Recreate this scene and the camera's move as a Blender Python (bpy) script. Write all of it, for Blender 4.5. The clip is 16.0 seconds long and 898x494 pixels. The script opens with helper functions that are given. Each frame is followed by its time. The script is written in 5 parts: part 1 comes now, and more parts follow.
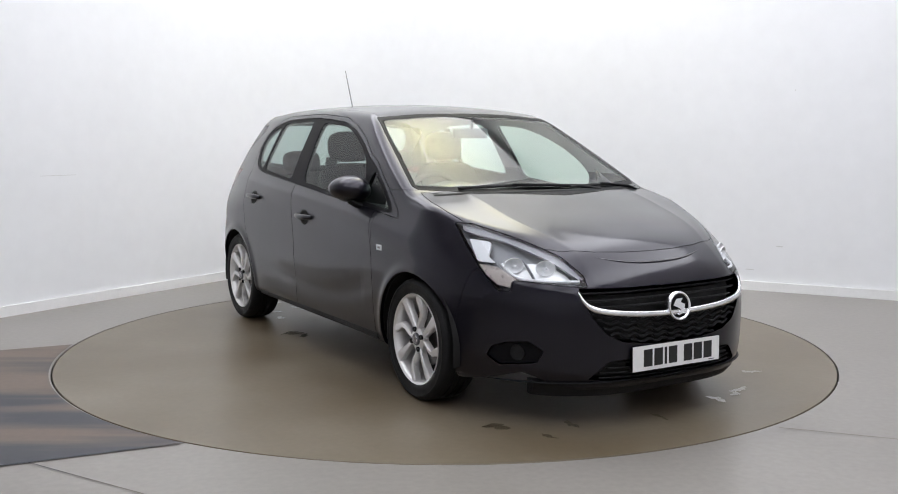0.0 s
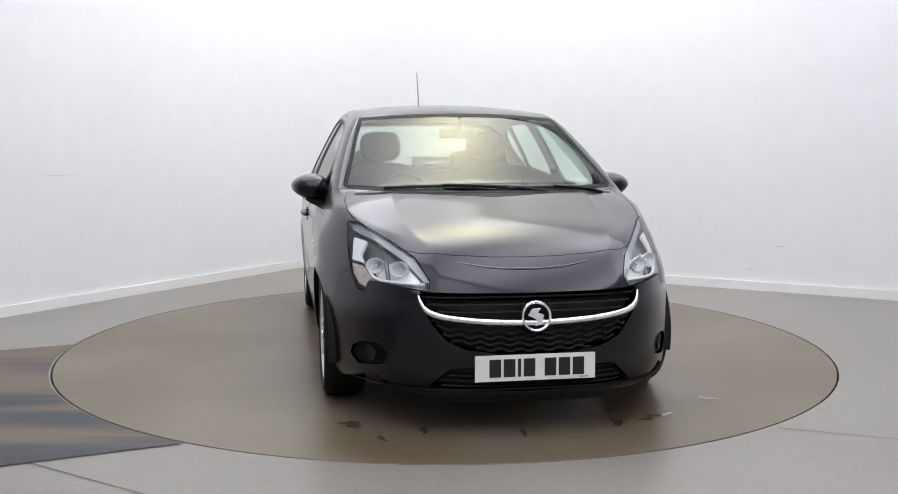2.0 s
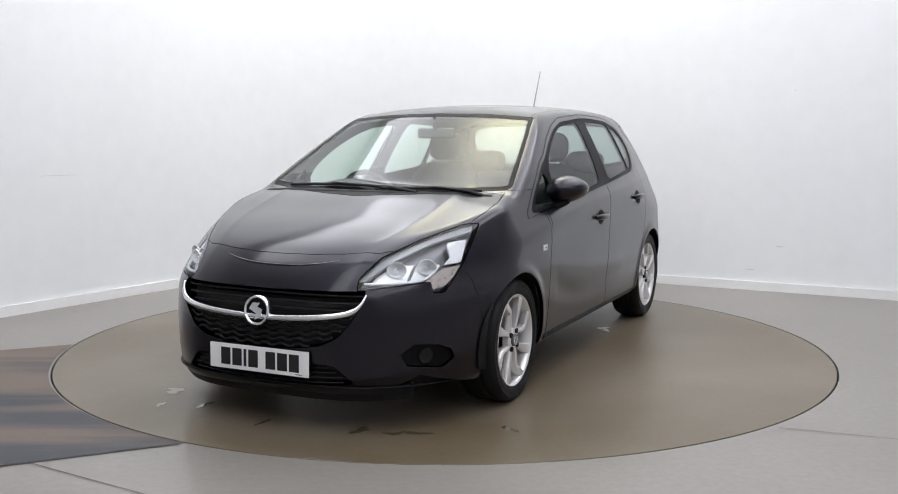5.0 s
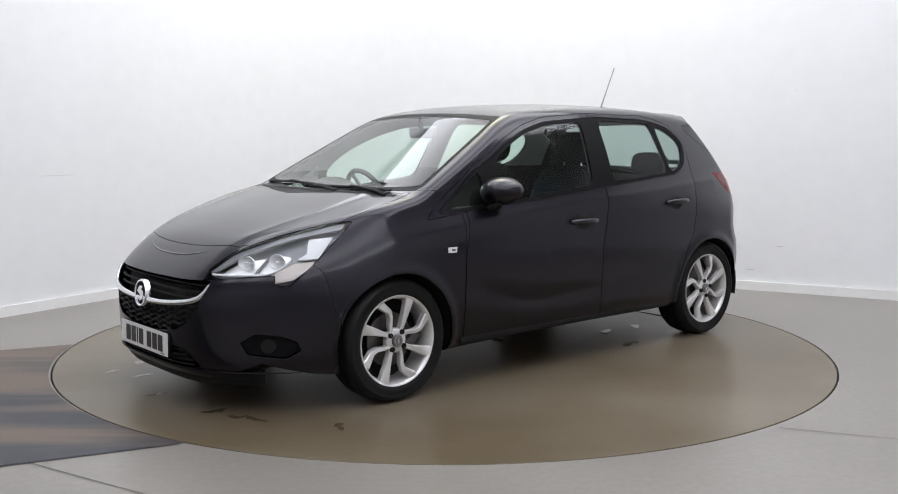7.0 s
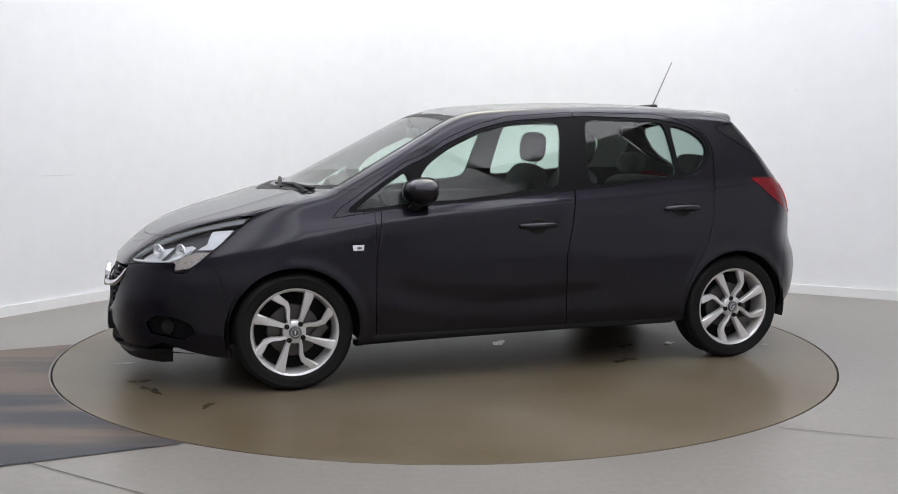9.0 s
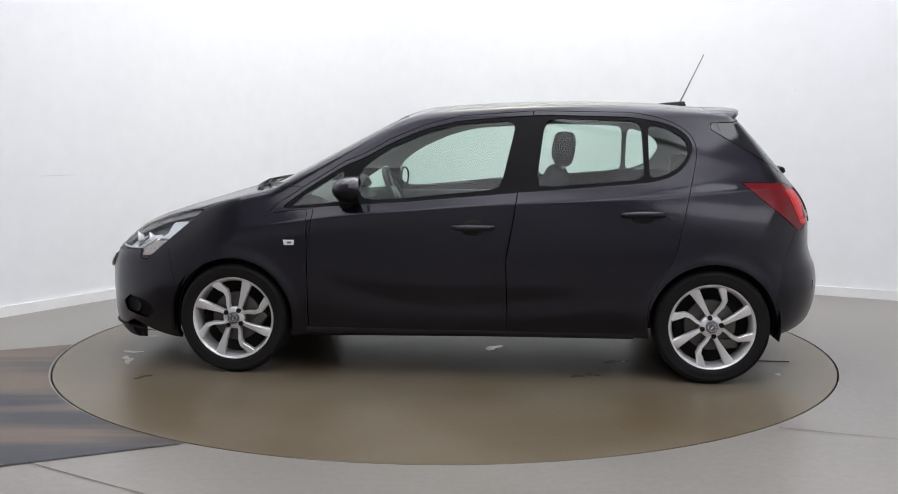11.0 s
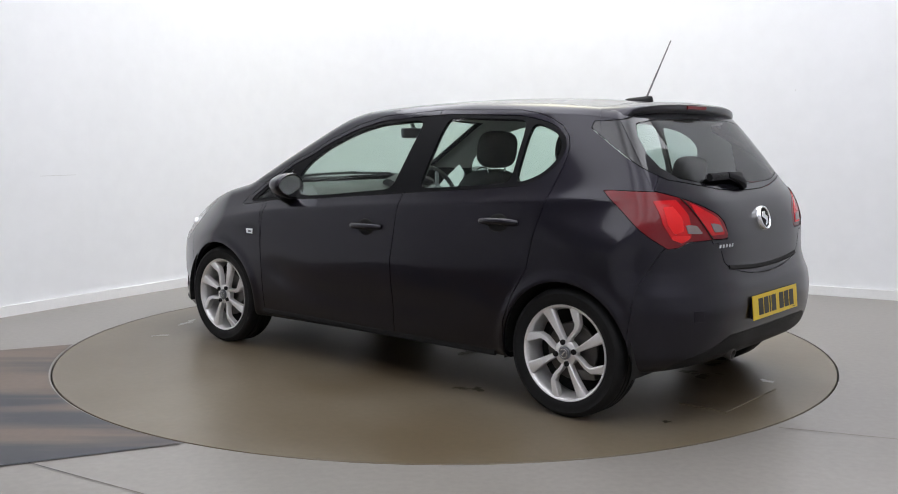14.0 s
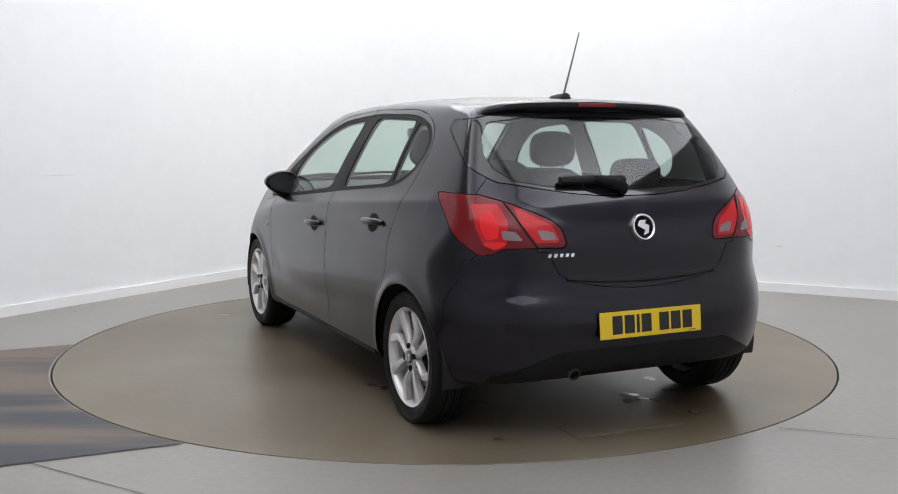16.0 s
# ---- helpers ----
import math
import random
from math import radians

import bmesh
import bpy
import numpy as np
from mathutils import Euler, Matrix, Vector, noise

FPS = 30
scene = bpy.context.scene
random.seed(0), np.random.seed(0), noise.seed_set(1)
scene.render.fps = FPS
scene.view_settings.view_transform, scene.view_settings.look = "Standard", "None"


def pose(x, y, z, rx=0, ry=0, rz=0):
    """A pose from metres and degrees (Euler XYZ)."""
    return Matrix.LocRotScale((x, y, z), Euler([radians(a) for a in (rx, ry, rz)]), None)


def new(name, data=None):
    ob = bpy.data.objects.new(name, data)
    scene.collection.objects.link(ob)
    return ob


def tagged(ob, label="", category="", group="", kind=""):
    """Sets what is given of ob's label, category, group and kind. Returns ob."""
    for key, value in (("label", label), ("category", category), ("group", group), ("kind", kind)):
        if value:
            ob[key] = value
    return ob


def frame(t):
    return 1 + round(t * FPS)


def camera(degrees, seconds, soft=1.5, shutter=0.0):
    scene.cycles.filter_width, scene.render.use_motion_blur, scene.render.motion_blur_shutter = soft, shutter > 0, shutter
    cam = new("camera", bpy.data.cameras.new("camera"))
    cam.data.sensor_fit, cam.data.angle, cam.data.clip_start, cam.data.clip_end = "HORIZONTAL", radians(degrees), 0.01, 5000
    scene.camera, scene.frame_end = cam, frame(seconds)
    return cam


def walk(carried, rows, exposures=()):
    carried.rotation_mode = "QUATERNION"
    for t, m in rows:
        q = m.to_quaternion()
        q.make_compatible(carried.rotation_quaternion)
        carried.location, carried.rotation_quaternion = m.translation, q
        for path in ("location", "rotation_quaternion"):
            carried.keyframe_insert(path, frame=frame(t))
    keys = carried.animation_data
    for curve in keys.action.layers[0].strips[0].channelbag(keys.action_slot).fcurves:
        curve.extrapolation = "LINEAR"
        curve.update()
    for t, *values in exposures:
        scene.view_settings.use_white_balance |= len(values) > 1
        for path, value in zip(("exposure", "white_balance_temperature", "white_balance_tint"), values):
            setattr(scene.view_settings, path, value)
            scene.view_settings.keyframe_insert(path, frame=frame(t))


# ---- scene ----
cam = camera(49.47, 16.0, soft=1.0)
walk(cam, [(0.0, pose(0, -5.918, 1.2666, 83.513, -0.09, -0.198)), (16.0, pose(0, -5.918, 1.2666, 83.513, -0.09, -0.198))],
     exposures=[(0.0, 0.0), (16.0, 0.0)])

# The turn of the platform: seconds and degrees.
TURN = [(0.0, -59.15), (0.25, -60.35), (0.5, -62.6), (1.0, -68.1), (1.5, -73.95), (2.0, -80.0), (2.5, -85.9), (3.0, -91.95),
        (3.5, -97.85), (4.0, -103.9), (6.5, -133.35), (7.0, -139.3), (7.5, -145.1), (8.0, -151.1), (8.5, -156.85),
        (11.0, -185.65), (11.5, -191.4), (12.0, -197.2), (12.5, -202.95), (13.0, -208.8), (13.5, -214.65), (14.0, -220.6),
        (14.5, -226.5), (15.0, -232.5), (15.5, -238.4), (16.0, -244.4)]
CAR_X, CAR_Y = -0.201, 0.041          # the car's middle on the platform
RING = 2.256                          # radius of the platform's gap

# ---- light ----
world = bpy.data.worlds.new("sky")
scene.world = world
world.use_nodes = True
wn = world.node_tree
sky = wn.nodes.new("ShaderNodeTexSky")
sky.sky_type, sky.sun_disc, sky.sun_elevation, sky.sun_rotation = "NISHITA", False, radians(40), radians(150)
wn.links.new(sky.outputs[0], wn.nodes["Background"].inputs[0])
wn.nodes["Background"].inputs[1].default_value = 0.1
LIGHT = 2.8                          # strength of the unseen luminous ceiling
# yellow spot added to the panel for the windscreen's reflection
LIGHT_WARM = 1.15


# ---- materials ----
def mat(name, color, rough=0.5, metal=0.0, coat=0.0, coat_rough=0.03, vary=0.0, scale=6.0, bump=0.0, bump_scale=200.0, spec=0.5, random_tint=0.0):
    """A surface with variation at two scales and fine relief."""
    m = bpy.data.materials.new(name)
    m.use_nodes = True
    nt = m.node_tree
    b = nt.nodes["Principled BSDF"]
    b.inputs["Base Color"].default_value = (*color, 1)
    b.inputs["Roughness"].default_value = rough
    b.inputs["Metallic"].default_value = metal
    b.inputs["Coat Weight"].default_value = coat
    b.inputs["Coat Roughness"].default_value = coat_rough
    b.inputs["Specular IOR Level"].default_value = spec
    if vary or bump:
        tc = nt.nodes.new("ShaderNodeTexCoord")
    if vary:
        n1, n2 = nt.nodes.new("ShaderNodeTexNoise"), nt.nodes.new("ShaderNodeTexNoise")
        n1.inputs["Scale"].default_value, n2.inputs["Scale"].default_value = scale, scale * 9
        n1.inputs["Detail"].default_value = 6
        add = nt.nodes.new("ShaderNodeMath")
        add.operation = "ADD"
        mr = nt.nodes.new("ShaderNodeMapRange")
        mr.inputs[1].default_value, mr.inputs[2].default_value = 0.6, 1.4
        mr.inputs[3].default_value, mr.inputs[4].default_value = 1 - vary, 1 + vary
        mul = nt.nodes.new("ShaderNodeVectorMath")
        mul.operation = "MULTIPLY"
        mul.inputs[0].default_value = color
        for n in (n1, n2):
            nt.links.new(tc.outputs["Object"], n.inputs["Vector"])
        nt.links.new(n1.outputs[0], add.inputs[0])
        nt.links.new(n2.outputs[0], add.inputs[1])
        nt.links.new(add.outputs[0], mr.inputs[0])
        nt.links.new(mr.outputs[0], mul.inputs[1])
        nt.links.new(mul.outputs[0], b.inputs["Base Color"])
        rr = nt.nodes.new("ShaderNodeMapRange")
        rr.inputs[1].default_value, rr.inputs[2].default_value = 0.3, 0.7
        rr.inputs[3].default_value, rr.inputs[4].default_value = max(rough * (1 - vary), 0.0), min(rough * (1 + vary), 1.0)
        nt.links.new(n1.outputs[0], rr.inputs[0])
        nt.links.new(rr.outputs[0], b.inputs["Roughness"])
    if bump:
        n3, bp = nt.nodes.new("ShaderNodeTexNoise"), nt.nodes.new("ShaderNodeBump")
        n3.inputs["Scale"].default_value = bump_scale
        bp.inputs["Strength"].default_value, bp.inputs["Distance"].default_value = bump, 0.002
        nt.links.new(tc.outputs["Object"], n3.inputs["Vector"])
        nt.links.new(n3.outputs[0], bp.inputs["Height"])
        nt.links.new(bp.outputs[0], b.inputs["Normal"])
    return m


def glass(name, tint, gloss_rough=0.0, boost=1.0):
    """A thin pane: tinted see-through, with a mirror gloss that grows at grazing angles."""
    m = bpy.data.materials.new(name)
    m.use_nodes = True
    nt = m.node_tree
    nt.nodes.clear()
    out, mix, tr, gl, lw = (nt.nodes.new("ShaderNode" + k) for k in ("OutputMaterial", "MixShader", "BsdfTransparent", "BsdfGlossy", "LayerWeight"))
    pw, ma = nt.nodes.new("ShaderNodeMath"), nt.nodes.new("ShaderNodeMath")
    pw.operation, ma.operation = "POWER", "MULTIPLY_ADD"
    lw.inputs["Blend"].default_value, pw.inputs[1].default_value = 0.5, 5.0
    ma.inputs[1].default_value, ma.inputs[2].default_value = 0.9, 0.045 * boost
    nt.links.new(lw.outputs["Facing"], pw.inputs[0])
    nt.links.new(pw.outputs[0], ma.inputs[0])
    tr.inputs[0].default_value = (*tint, 1)
    gl.inputs["Roughness"].default_value = gloss_rough
    nt.links.new(ma.outputs[0], mix.inputs[0])
    nt.links.new(tr.outputs[0], mix.inputs[1])
    nt.links.new(gl.outputs[0], mix.inputs[2])
    nt.links.new(mix.outputs[0], out.inputs[0])
    return m


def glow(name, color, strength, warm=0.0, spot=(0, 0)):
    """A luminous diffuser; warm: strength of a soft yellow spot put into its emission."""
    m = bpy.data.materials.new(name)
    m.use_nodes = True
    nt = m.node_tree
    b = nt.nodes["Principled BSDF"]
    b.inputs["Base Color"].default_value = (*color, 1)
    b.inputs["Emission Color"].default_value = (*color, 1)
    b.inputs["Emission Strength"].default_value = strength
    # soft brighter bands added to the emission, for streaky reflections on the paint
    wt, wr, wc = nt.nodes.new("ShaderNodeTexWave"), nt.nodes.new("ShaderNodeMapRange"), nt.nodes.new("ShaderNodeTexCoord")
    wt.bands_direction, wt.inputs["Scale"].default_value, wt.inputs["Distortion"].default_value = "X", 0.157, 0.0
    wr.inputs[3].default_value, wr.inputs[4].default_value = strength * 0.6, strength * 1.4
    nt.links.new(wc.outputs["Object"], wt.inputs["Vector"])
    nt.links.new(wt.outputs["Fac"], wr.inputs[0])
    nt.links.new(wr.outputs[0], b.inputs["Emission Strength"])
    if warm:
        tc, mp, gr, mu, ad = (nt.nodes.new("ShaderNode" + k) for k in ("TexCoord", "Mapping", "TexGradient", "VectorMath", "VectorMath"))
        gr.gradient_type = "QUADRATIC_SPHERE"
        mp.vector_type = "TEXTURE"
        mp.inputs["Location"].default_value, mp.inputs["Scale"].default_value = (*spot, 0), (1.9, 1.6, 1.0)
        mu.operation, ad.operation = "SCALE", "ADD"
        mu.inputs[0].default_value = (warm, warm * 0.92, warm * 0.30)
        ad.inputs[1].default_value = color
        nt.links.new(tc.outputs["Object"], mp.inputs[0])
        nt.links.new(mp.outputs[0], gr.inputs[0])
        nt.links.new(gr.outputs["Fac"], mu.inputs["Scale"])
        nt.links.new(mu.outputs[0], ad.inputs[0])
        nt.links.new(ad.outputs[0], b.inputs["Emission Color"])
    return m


PAINT = mat("black_blue_metallic_paint", (0.0066, 0.0054, 0.0122), rough=0.34, metal=0.85, coat=0.72, coat_rough=0.095, vary=0.05, scale=2.0)
GLASS = glass("greenish_window_glass", (0.75, 0.87, 0.81))
GLASS_WS = glass("windscreen_glass", (0.80, 0.89, 0.83), boost=1.7)
GLASS_REAR = glass("tinted_rear_glass", (0.55, 0.62, 0.60), boost=1.2)
FRIT = mat("black_printed_glass", (0.010, 0.010, 0.013), rough=0.06, spec=0.6, vary=0.08, scale=5)
LENS = glass("clear_lamp_lens", (0.93, 0.94, 0.95))
TRIM = mat("satin_black_trim", (0.005, 0.005, 0.006), rough=0.42, vary=0.06, spec=0.08)
PLASTIC = mat("black_grained_plastic", (0.012, 0.012, 0.013), rough=0.5, spec=0.15, vary=0.1, bump=0.25, bump_scale=900)
RUBBER = mat("tyre_rubber", (0.009, 0.009, 0.0095), rough=0.6, spec=0.2, vary=0.25, scale=9, bump=0.2, bump_scale=400)
DARK = mat("dark_underbody", (0.006, 0.006, 0.006), rough=0.85, vary=0.2)
CHROME = mat("bright_chrome", (0.90, 0.905, 0.92), rough=0.2, metal=1.0, vary=0.04)
ALLOY = mat("silver_alloy", (0.74, 0.73, 0.725), rough=0.33, metal=0.5, coat=0.4, vary=0.06, scale=12)
WHIP = mat("grey_antenna_whip", (0.22, 0.22, 0.23), rough=0.4, metal=0.3)
ALLOY_DARK = mat("brake_steel", (0.12, 0.115, 0.11), rough=0.45, metal=0.9, vary=0.2, scale=20)
REFLECT = mat("lamp_reflector", (0.90, 0.91, 0.92), rough=0.32, metal=0.35, vary=0.05, bump=0.5, bump_scale=60)
LAMP_IN = mat("lamp_housing", (0.16, 0.165, 0.18), rough=0.35, metal=0.5, vary=0.1)
LAMP_SILVER = mat("silvered_lamp_housing", (0.26, 0.265, 0.28), rough=0.4, metal=0.35, vary=0.12, scale=25, bump=0.4, bump_scale=45)
UNSEEN_WALL = mat("unseen_wall_grey", (0.68, 0.68, 0.70), rough=0.8, vary=0.15, scale=1.5)
DRL = mat("white_light_guide", (0.8, 0.82, 0.84), rough=0.3, vary=0.03)
RED = mat("red_lamp_lens", (0.50, 0.006, 0.010), rough=0.15, coat=0.0, spec=0.4, vary=0.08, scale=30, bump=0.15, bump_scale=90)
RED_DARK = mat("dark_red_lamp_rim", (0.15, 0.004, 0.008), rough=0.15, coat=0.0, spec=0.4, vary=0.08, scale=20)
RED_BRIGHT = mat("bright_red_reflector", (0.72, 0.012, 0.014), rough=0.3, coat=0.05, spec=0.3, vary=0.06, scale=30)
INDICATOR = mat("pale_amber_indicator", (0.48, 0.43, 0.40), rough=0.3, metal=0.3, coat=0.3, vary=0.15, scale=40)
SMOKE = mat("smoked_clear_lamp", (0.22, 0.17, 0.17), rough=0.25, metal=0.3, coat=0.3, vary=0.1)
SEAT = mat("charcoal_seat_fabric", (0.016, 0.016, 0.018), rough=0.9, vary=0.12, scale=8)
DASH = mat("dark_dashboard", (0.022, 0.022, 0.024), rough=0.6, vary=0.12, bump=0.3, bump_scale=700)
HEADLINER = mat("pale_headlining", (0.45, 0.45, 0.43), rough=0.9, vary=0.05)
PLATE_W = mat("white_number_plate", (0.88, 0.88, 0.87), rough=0.3, coat=0.5, vary=0.03)
PLATE_Y = mat("yellow_number_plate", (0.72, 0.50, 0.008), rough=0.35, coat=0.15, vary=0.03)
INK = mat("black_plate_ink", (0.01, 0.01, 0.01), rough=0.4)
WALL = mat("white_painted_wall", (0.82, 0.83, 0.85), rough=0.6, vary=0.025, scale=0.9, bump=0.06, bump_scale=40)
SKIRT = mat("white_gloss_skirting", (0.82, 0.82, 0.82), rough=0.35, vary=0.03)
CEIL = mat("white_ceiling", (0.8, 0.8, 0.79), rough=0.8, vary=0.03)
SCUFF = mat("grey_scuff", (0.66, 0.66, 0.66), rough=0.7, vary=0.1, scale=40)
# near-black colour that stands for the shade in gaps and openings
GAP_SHADE = mat("painted_gap_shade", (0.004, 0.004, 0.004), rough=0.9)
FILL_PANEL = glow("unseen_fill_panel", (0.935, 0.945, 1.0), LIGHT * 0.66)
PANEL_SPOT = glow("unseen_panel_with_warm_spot", (0.935, 0.945, 1.0), LIGHT, warm=LIGHT_WARM, spot=(-0.94, 1.085))


def floor_mat(name, color, blotch, streak=False, rough=(0.30, 0.36)):
    """Poured resin floor: broad blotches, fine speckle, wheel marks, a worn satin gloss."""
    m = bpy.data.materials.new(name)
    m.use_nodes = True
    nt = m.node_tree
    b = nt.nodes["Principled BSDF"]
    tc = nt.nodes.new("ShaderNodeTexCoord")
    mp = nt.nodes.new("ShaderNodeMapping")
    nt.links.new(tc.outputs["Object"], mp.inputs[0])
    if streak:
        mp.inputs["Rotation"].default_value = (0, 0, radians(-24.5))
        mp.inputs["Scale"].default_value = (0.35, 3.2, 1)
    big, fine = nt.nodes.new("ShaderNodeTexNoise"), nt.nodes.new("ShaderNodeTexNoise")
    big.inputs["Scale"].default_value, big.inputs["Detail"].default_value = 0.9, 5
    fine.inputs["Scale"].default_value, fine.inputs["Detail"].default_value = 30, 2
    ramp = nt.nodes.new("ShaderNodeValToRGB")
    ramp.color_ramp.elements[0].position, ramp.color_ramp.elements[1].position = (0.44, 0.57) if streak else (0.36, 0.64)
    ramp.color_ramp.elements[0].color, ramp.color_ramp.elements[1].color = (*blotch, 1), (*color, 1)
    mr = nt.nodes.new("ShaderNodeMapRange")
    mr.inputs[1].default_value, mr.inputs[2].default_value, mr.inputs[3].default_value, mr.inputs[4].default_value = 0.3, 0.7, 0.94, 1.06
    mul = nt.nodes.new("ShaderNodeVectorMath")
    mul.operation = "MULTIPLY"
    nt.links.new(mp.outputs[0], big.inputs["Vector"])
    nt.links.new(tc.outputs["Object"], fine.inputs["Vector"])
    nt.links.new(big.outputs[0], ramp.inputs[0])
    nt.links.new(fine.outputs[0], mr.inputs[0])
    nt.links.new(ramp.outputs[0], mul.inputs[0])
    nt.links.new(mr.outputs[0], mul.inputs[1])
    nt.links.new(mul.outputs[0], b.inputs["Base Color"])
    r2 = nt.nodes.new("ShaderNodeMapRange")
    r2.inputs[1].default_value, r2.inputs[2].default_value, r2.inputs[3].default_value, r2.inputs[4].default_value = 0.1, 0.9, *rough
    nt.links.new(big.outputs[0], r2.inputs[0])
    nt.links.new(r2.outputs[0], b.inputs["Roughness"])
    return m


FLOOR = floor_mat("grey_resin_floor", (0.240, 0.224, 0.204), (0.208, 0.193, 0.174))
TABLE = floor_mat("brownish_resin_platform", (0.168, 0.140, 0.101), (0.104, 0.077, 0.044))
LANE = floor_mat("dark_drive_in_lane", (0.024, 0.026, 0.034), (0.120, 0.086, 0.062), streak=True, rough=(0.40, 0.52))


# ---- mesh helpers ----
def obj(name, verts, faces, material, parent=None, label="", smooth=True):
    me = bpy.data.meshes.new(name)
    me.from_pydata([tuple(map(float, v)) for v in verts], [], [tuple(map(int, f)) for f in faces])
    me.materials.append(material)
    if smooth:
        me.polygons.foreach_set("use_smooth", [True] * len(me.polygons))
    me.update()
    ob = new(name, me)
    ob.parent = parent
    if label:
        ob["label"] = label
    return ob


def part(name, bm, material, parent=None, label="", smooth=False, angle=40):
    """Links a bmesh as one mesh object; faces that meet at less than the angle are smooth."""
    bmesh.ops.recalc_face_normals(bm, faces=bm.faces)
    me = bpy.data.meshes.new(name)
    if smooth:
        for f in bm.faces:
            f.smooth = True
        for e in bm.edges:
            if len(e.link_faces) == 2 and e.calc_face_angle(0) > radians(angle):
                e.smooth = False
    bm.to_mesh(me)
    bm.free()
    me.materials.append(material)
    ob = new(name, me)
    ob.parent = parent
    if label:
        ob["label"] = label
    return ob


def box(bm, size, m, bevel=0.0):
    g = bmesh.ops.create_cube(bm, size=1.0, matrix=m @ Matrix.Diagonal((*size, 1)))
    if bevel:
        vs = set(g["verts"])
        es = [e for e in bm.edges if e.verts[0] in vs and e.verts[1] in vs]
        bmesh.ops.bevel(bm, geom=es, offset=bevel, segments=3, affect="EDGES", profile=0.5)
    return g["verts"]


def prism(bm, outline, z0, z1, m=Matrix.Identity(4), bevel=0.0):
    """A flat outline of (x, y), raised from z0 to z1 and placed by m."""
    lo = [bm.verts.new(m @ Vector((x, y, z0))) for x, y in outline]
    hi = [bm.verts.new(m @ Vector((x, y, z1))) for x, y in outline]
    n = len(outline)
    fs = [bm.faces.new(lo[::-1]), bm.faces.new(hi)]
    for i in range(n):
        fs.append(bm.faces.new((lo[i], lo[(i + 1) % n], hi[(i + 1) % n], hi[i])))
    if bevel:
        top = [e for e in fs[1].edges]
        bmesh.ops.bevel(bm, geom=top, offset=bevel, segments=2, affect="EDGES", profile=0.5)


def lathe(bm, profile, seg=64, m=Matrix.Identity(4), closed=False):
    """Turns a profile of (radius, height) about z."""
    rings = []
    for r, h in profile:
        rings.append([bm.verts.new(m @ Vector((r * math.cos(2 * math.pi * i / seg), r * math.sin(2 * math.pi * i / seg), h))) for i in range(seg)])
    pairs = list(zip(rings, rings[1:])) + ([(rings[-1], rings[0])] if closed else [])
    for a, b in pairs:
        for i in range(seg):
            j = (i + 1) % seg
            bm.faces.new((a[i], a[j], b[j], b[i]))


def tube(bm, pts, radius, seg=10, flat=1.0, up=(0, 0, 1), taper=None):
    """A bar along points; flat squeezes it along the up direction."""
    pts = [Vector(p) for p in pts]
    rings = []
    for i, p in enumerate(pts):
        d = (pts[min(i + 1, len(pts) - 1)] - pts[max(i - 1, 0)]).normalized()
        s = d.cross(Vector(up)).normalized()
        u = s.cross(d).normalized()
        r = radius * (taper[i] if taper else 1)
        rings.append([bm.verts.new(p + s * r * math.cos(2 * math.pi * k / seg) + u * r * flat * math.sin(2 * math.pi * k / seg)) for k in range(seg)])
    for a, b in zip(rings, rings[1:]):
        for k in range(seg):
            j = (k + 1) % seg
            bm.faces.new((a[k], a[j], b[j], b[k]))
    bm.faces.new(rings[0][::-1])
    bm.faces.new(rings[-1])


def spline(xs, ys):
    """A smooth curve through points that never overshoots (monotone cubic)."""
    xs, ys = np.array(xs, float), np.array(ys, float)
    h, d = np.diff(xs), np.diff(ys) / np.diff(xs)
    m = np.zeros_like(ys)
    m[0], m[-1] = d[0], d[-1]
    for i in range(1, len(xs) - 1):
        if d[i - 1] * d[i] > 0:
            w1, w2 = 2 * h[i] + h[i - 1], h[i] + 2 * h[i - 1]
            m[i] = (w1 + w2) / (w1 / d[i - 1] + w2 / d[i])

    def f(x):
        x = np.asarray(x, float)
        i = np.clip(np.searchsorted(xs, x) - 1, 0, len(xs) - 2)
        t = (np.clip(x, xs[0], xs[-1]) - xs[i]) / h[i]
        y = ((2 * t**3 - 3 * t**2 + 1) * ys[i] + (t**3 - 2 * t**2 + t) * h[i] * m[i] + (3 * t**2 - 2 * t**3) * ys[i + 1] + (t**3 - t**2) * h[i] * m[i + 1])
        return y + np.where(x < xs[0], (x - xs[0]) * m[0], 0) + np.where(x > xs[-1], (x - xs[-1]) * m[-1], 0)
    return f


def catmull(points, n=8, loop=False):
    """A smooth line through points."""
    p = [Vector(q) for q in points]
    out, k = [], len(p)
    for i in range(k if loop else k - 1):
        a = p[(i - 1) % k] if loop else p[max(i - 1, 0)]
        b, c = p[i], p[(i + 1) % k]
        d = p[(i + 2) % k] if loop else p[min(i + 2, k - 1)]
        for j in range(n):
            t = j / n
            out.append(0.5 * (2 * b + (c - a) * t + (2 * a - 5 * b + 4 * c - d) * t * t + (3 * b - a - 3 * c + d) * t**3))
    if not loop:
        out.append(p[-1])
    return out


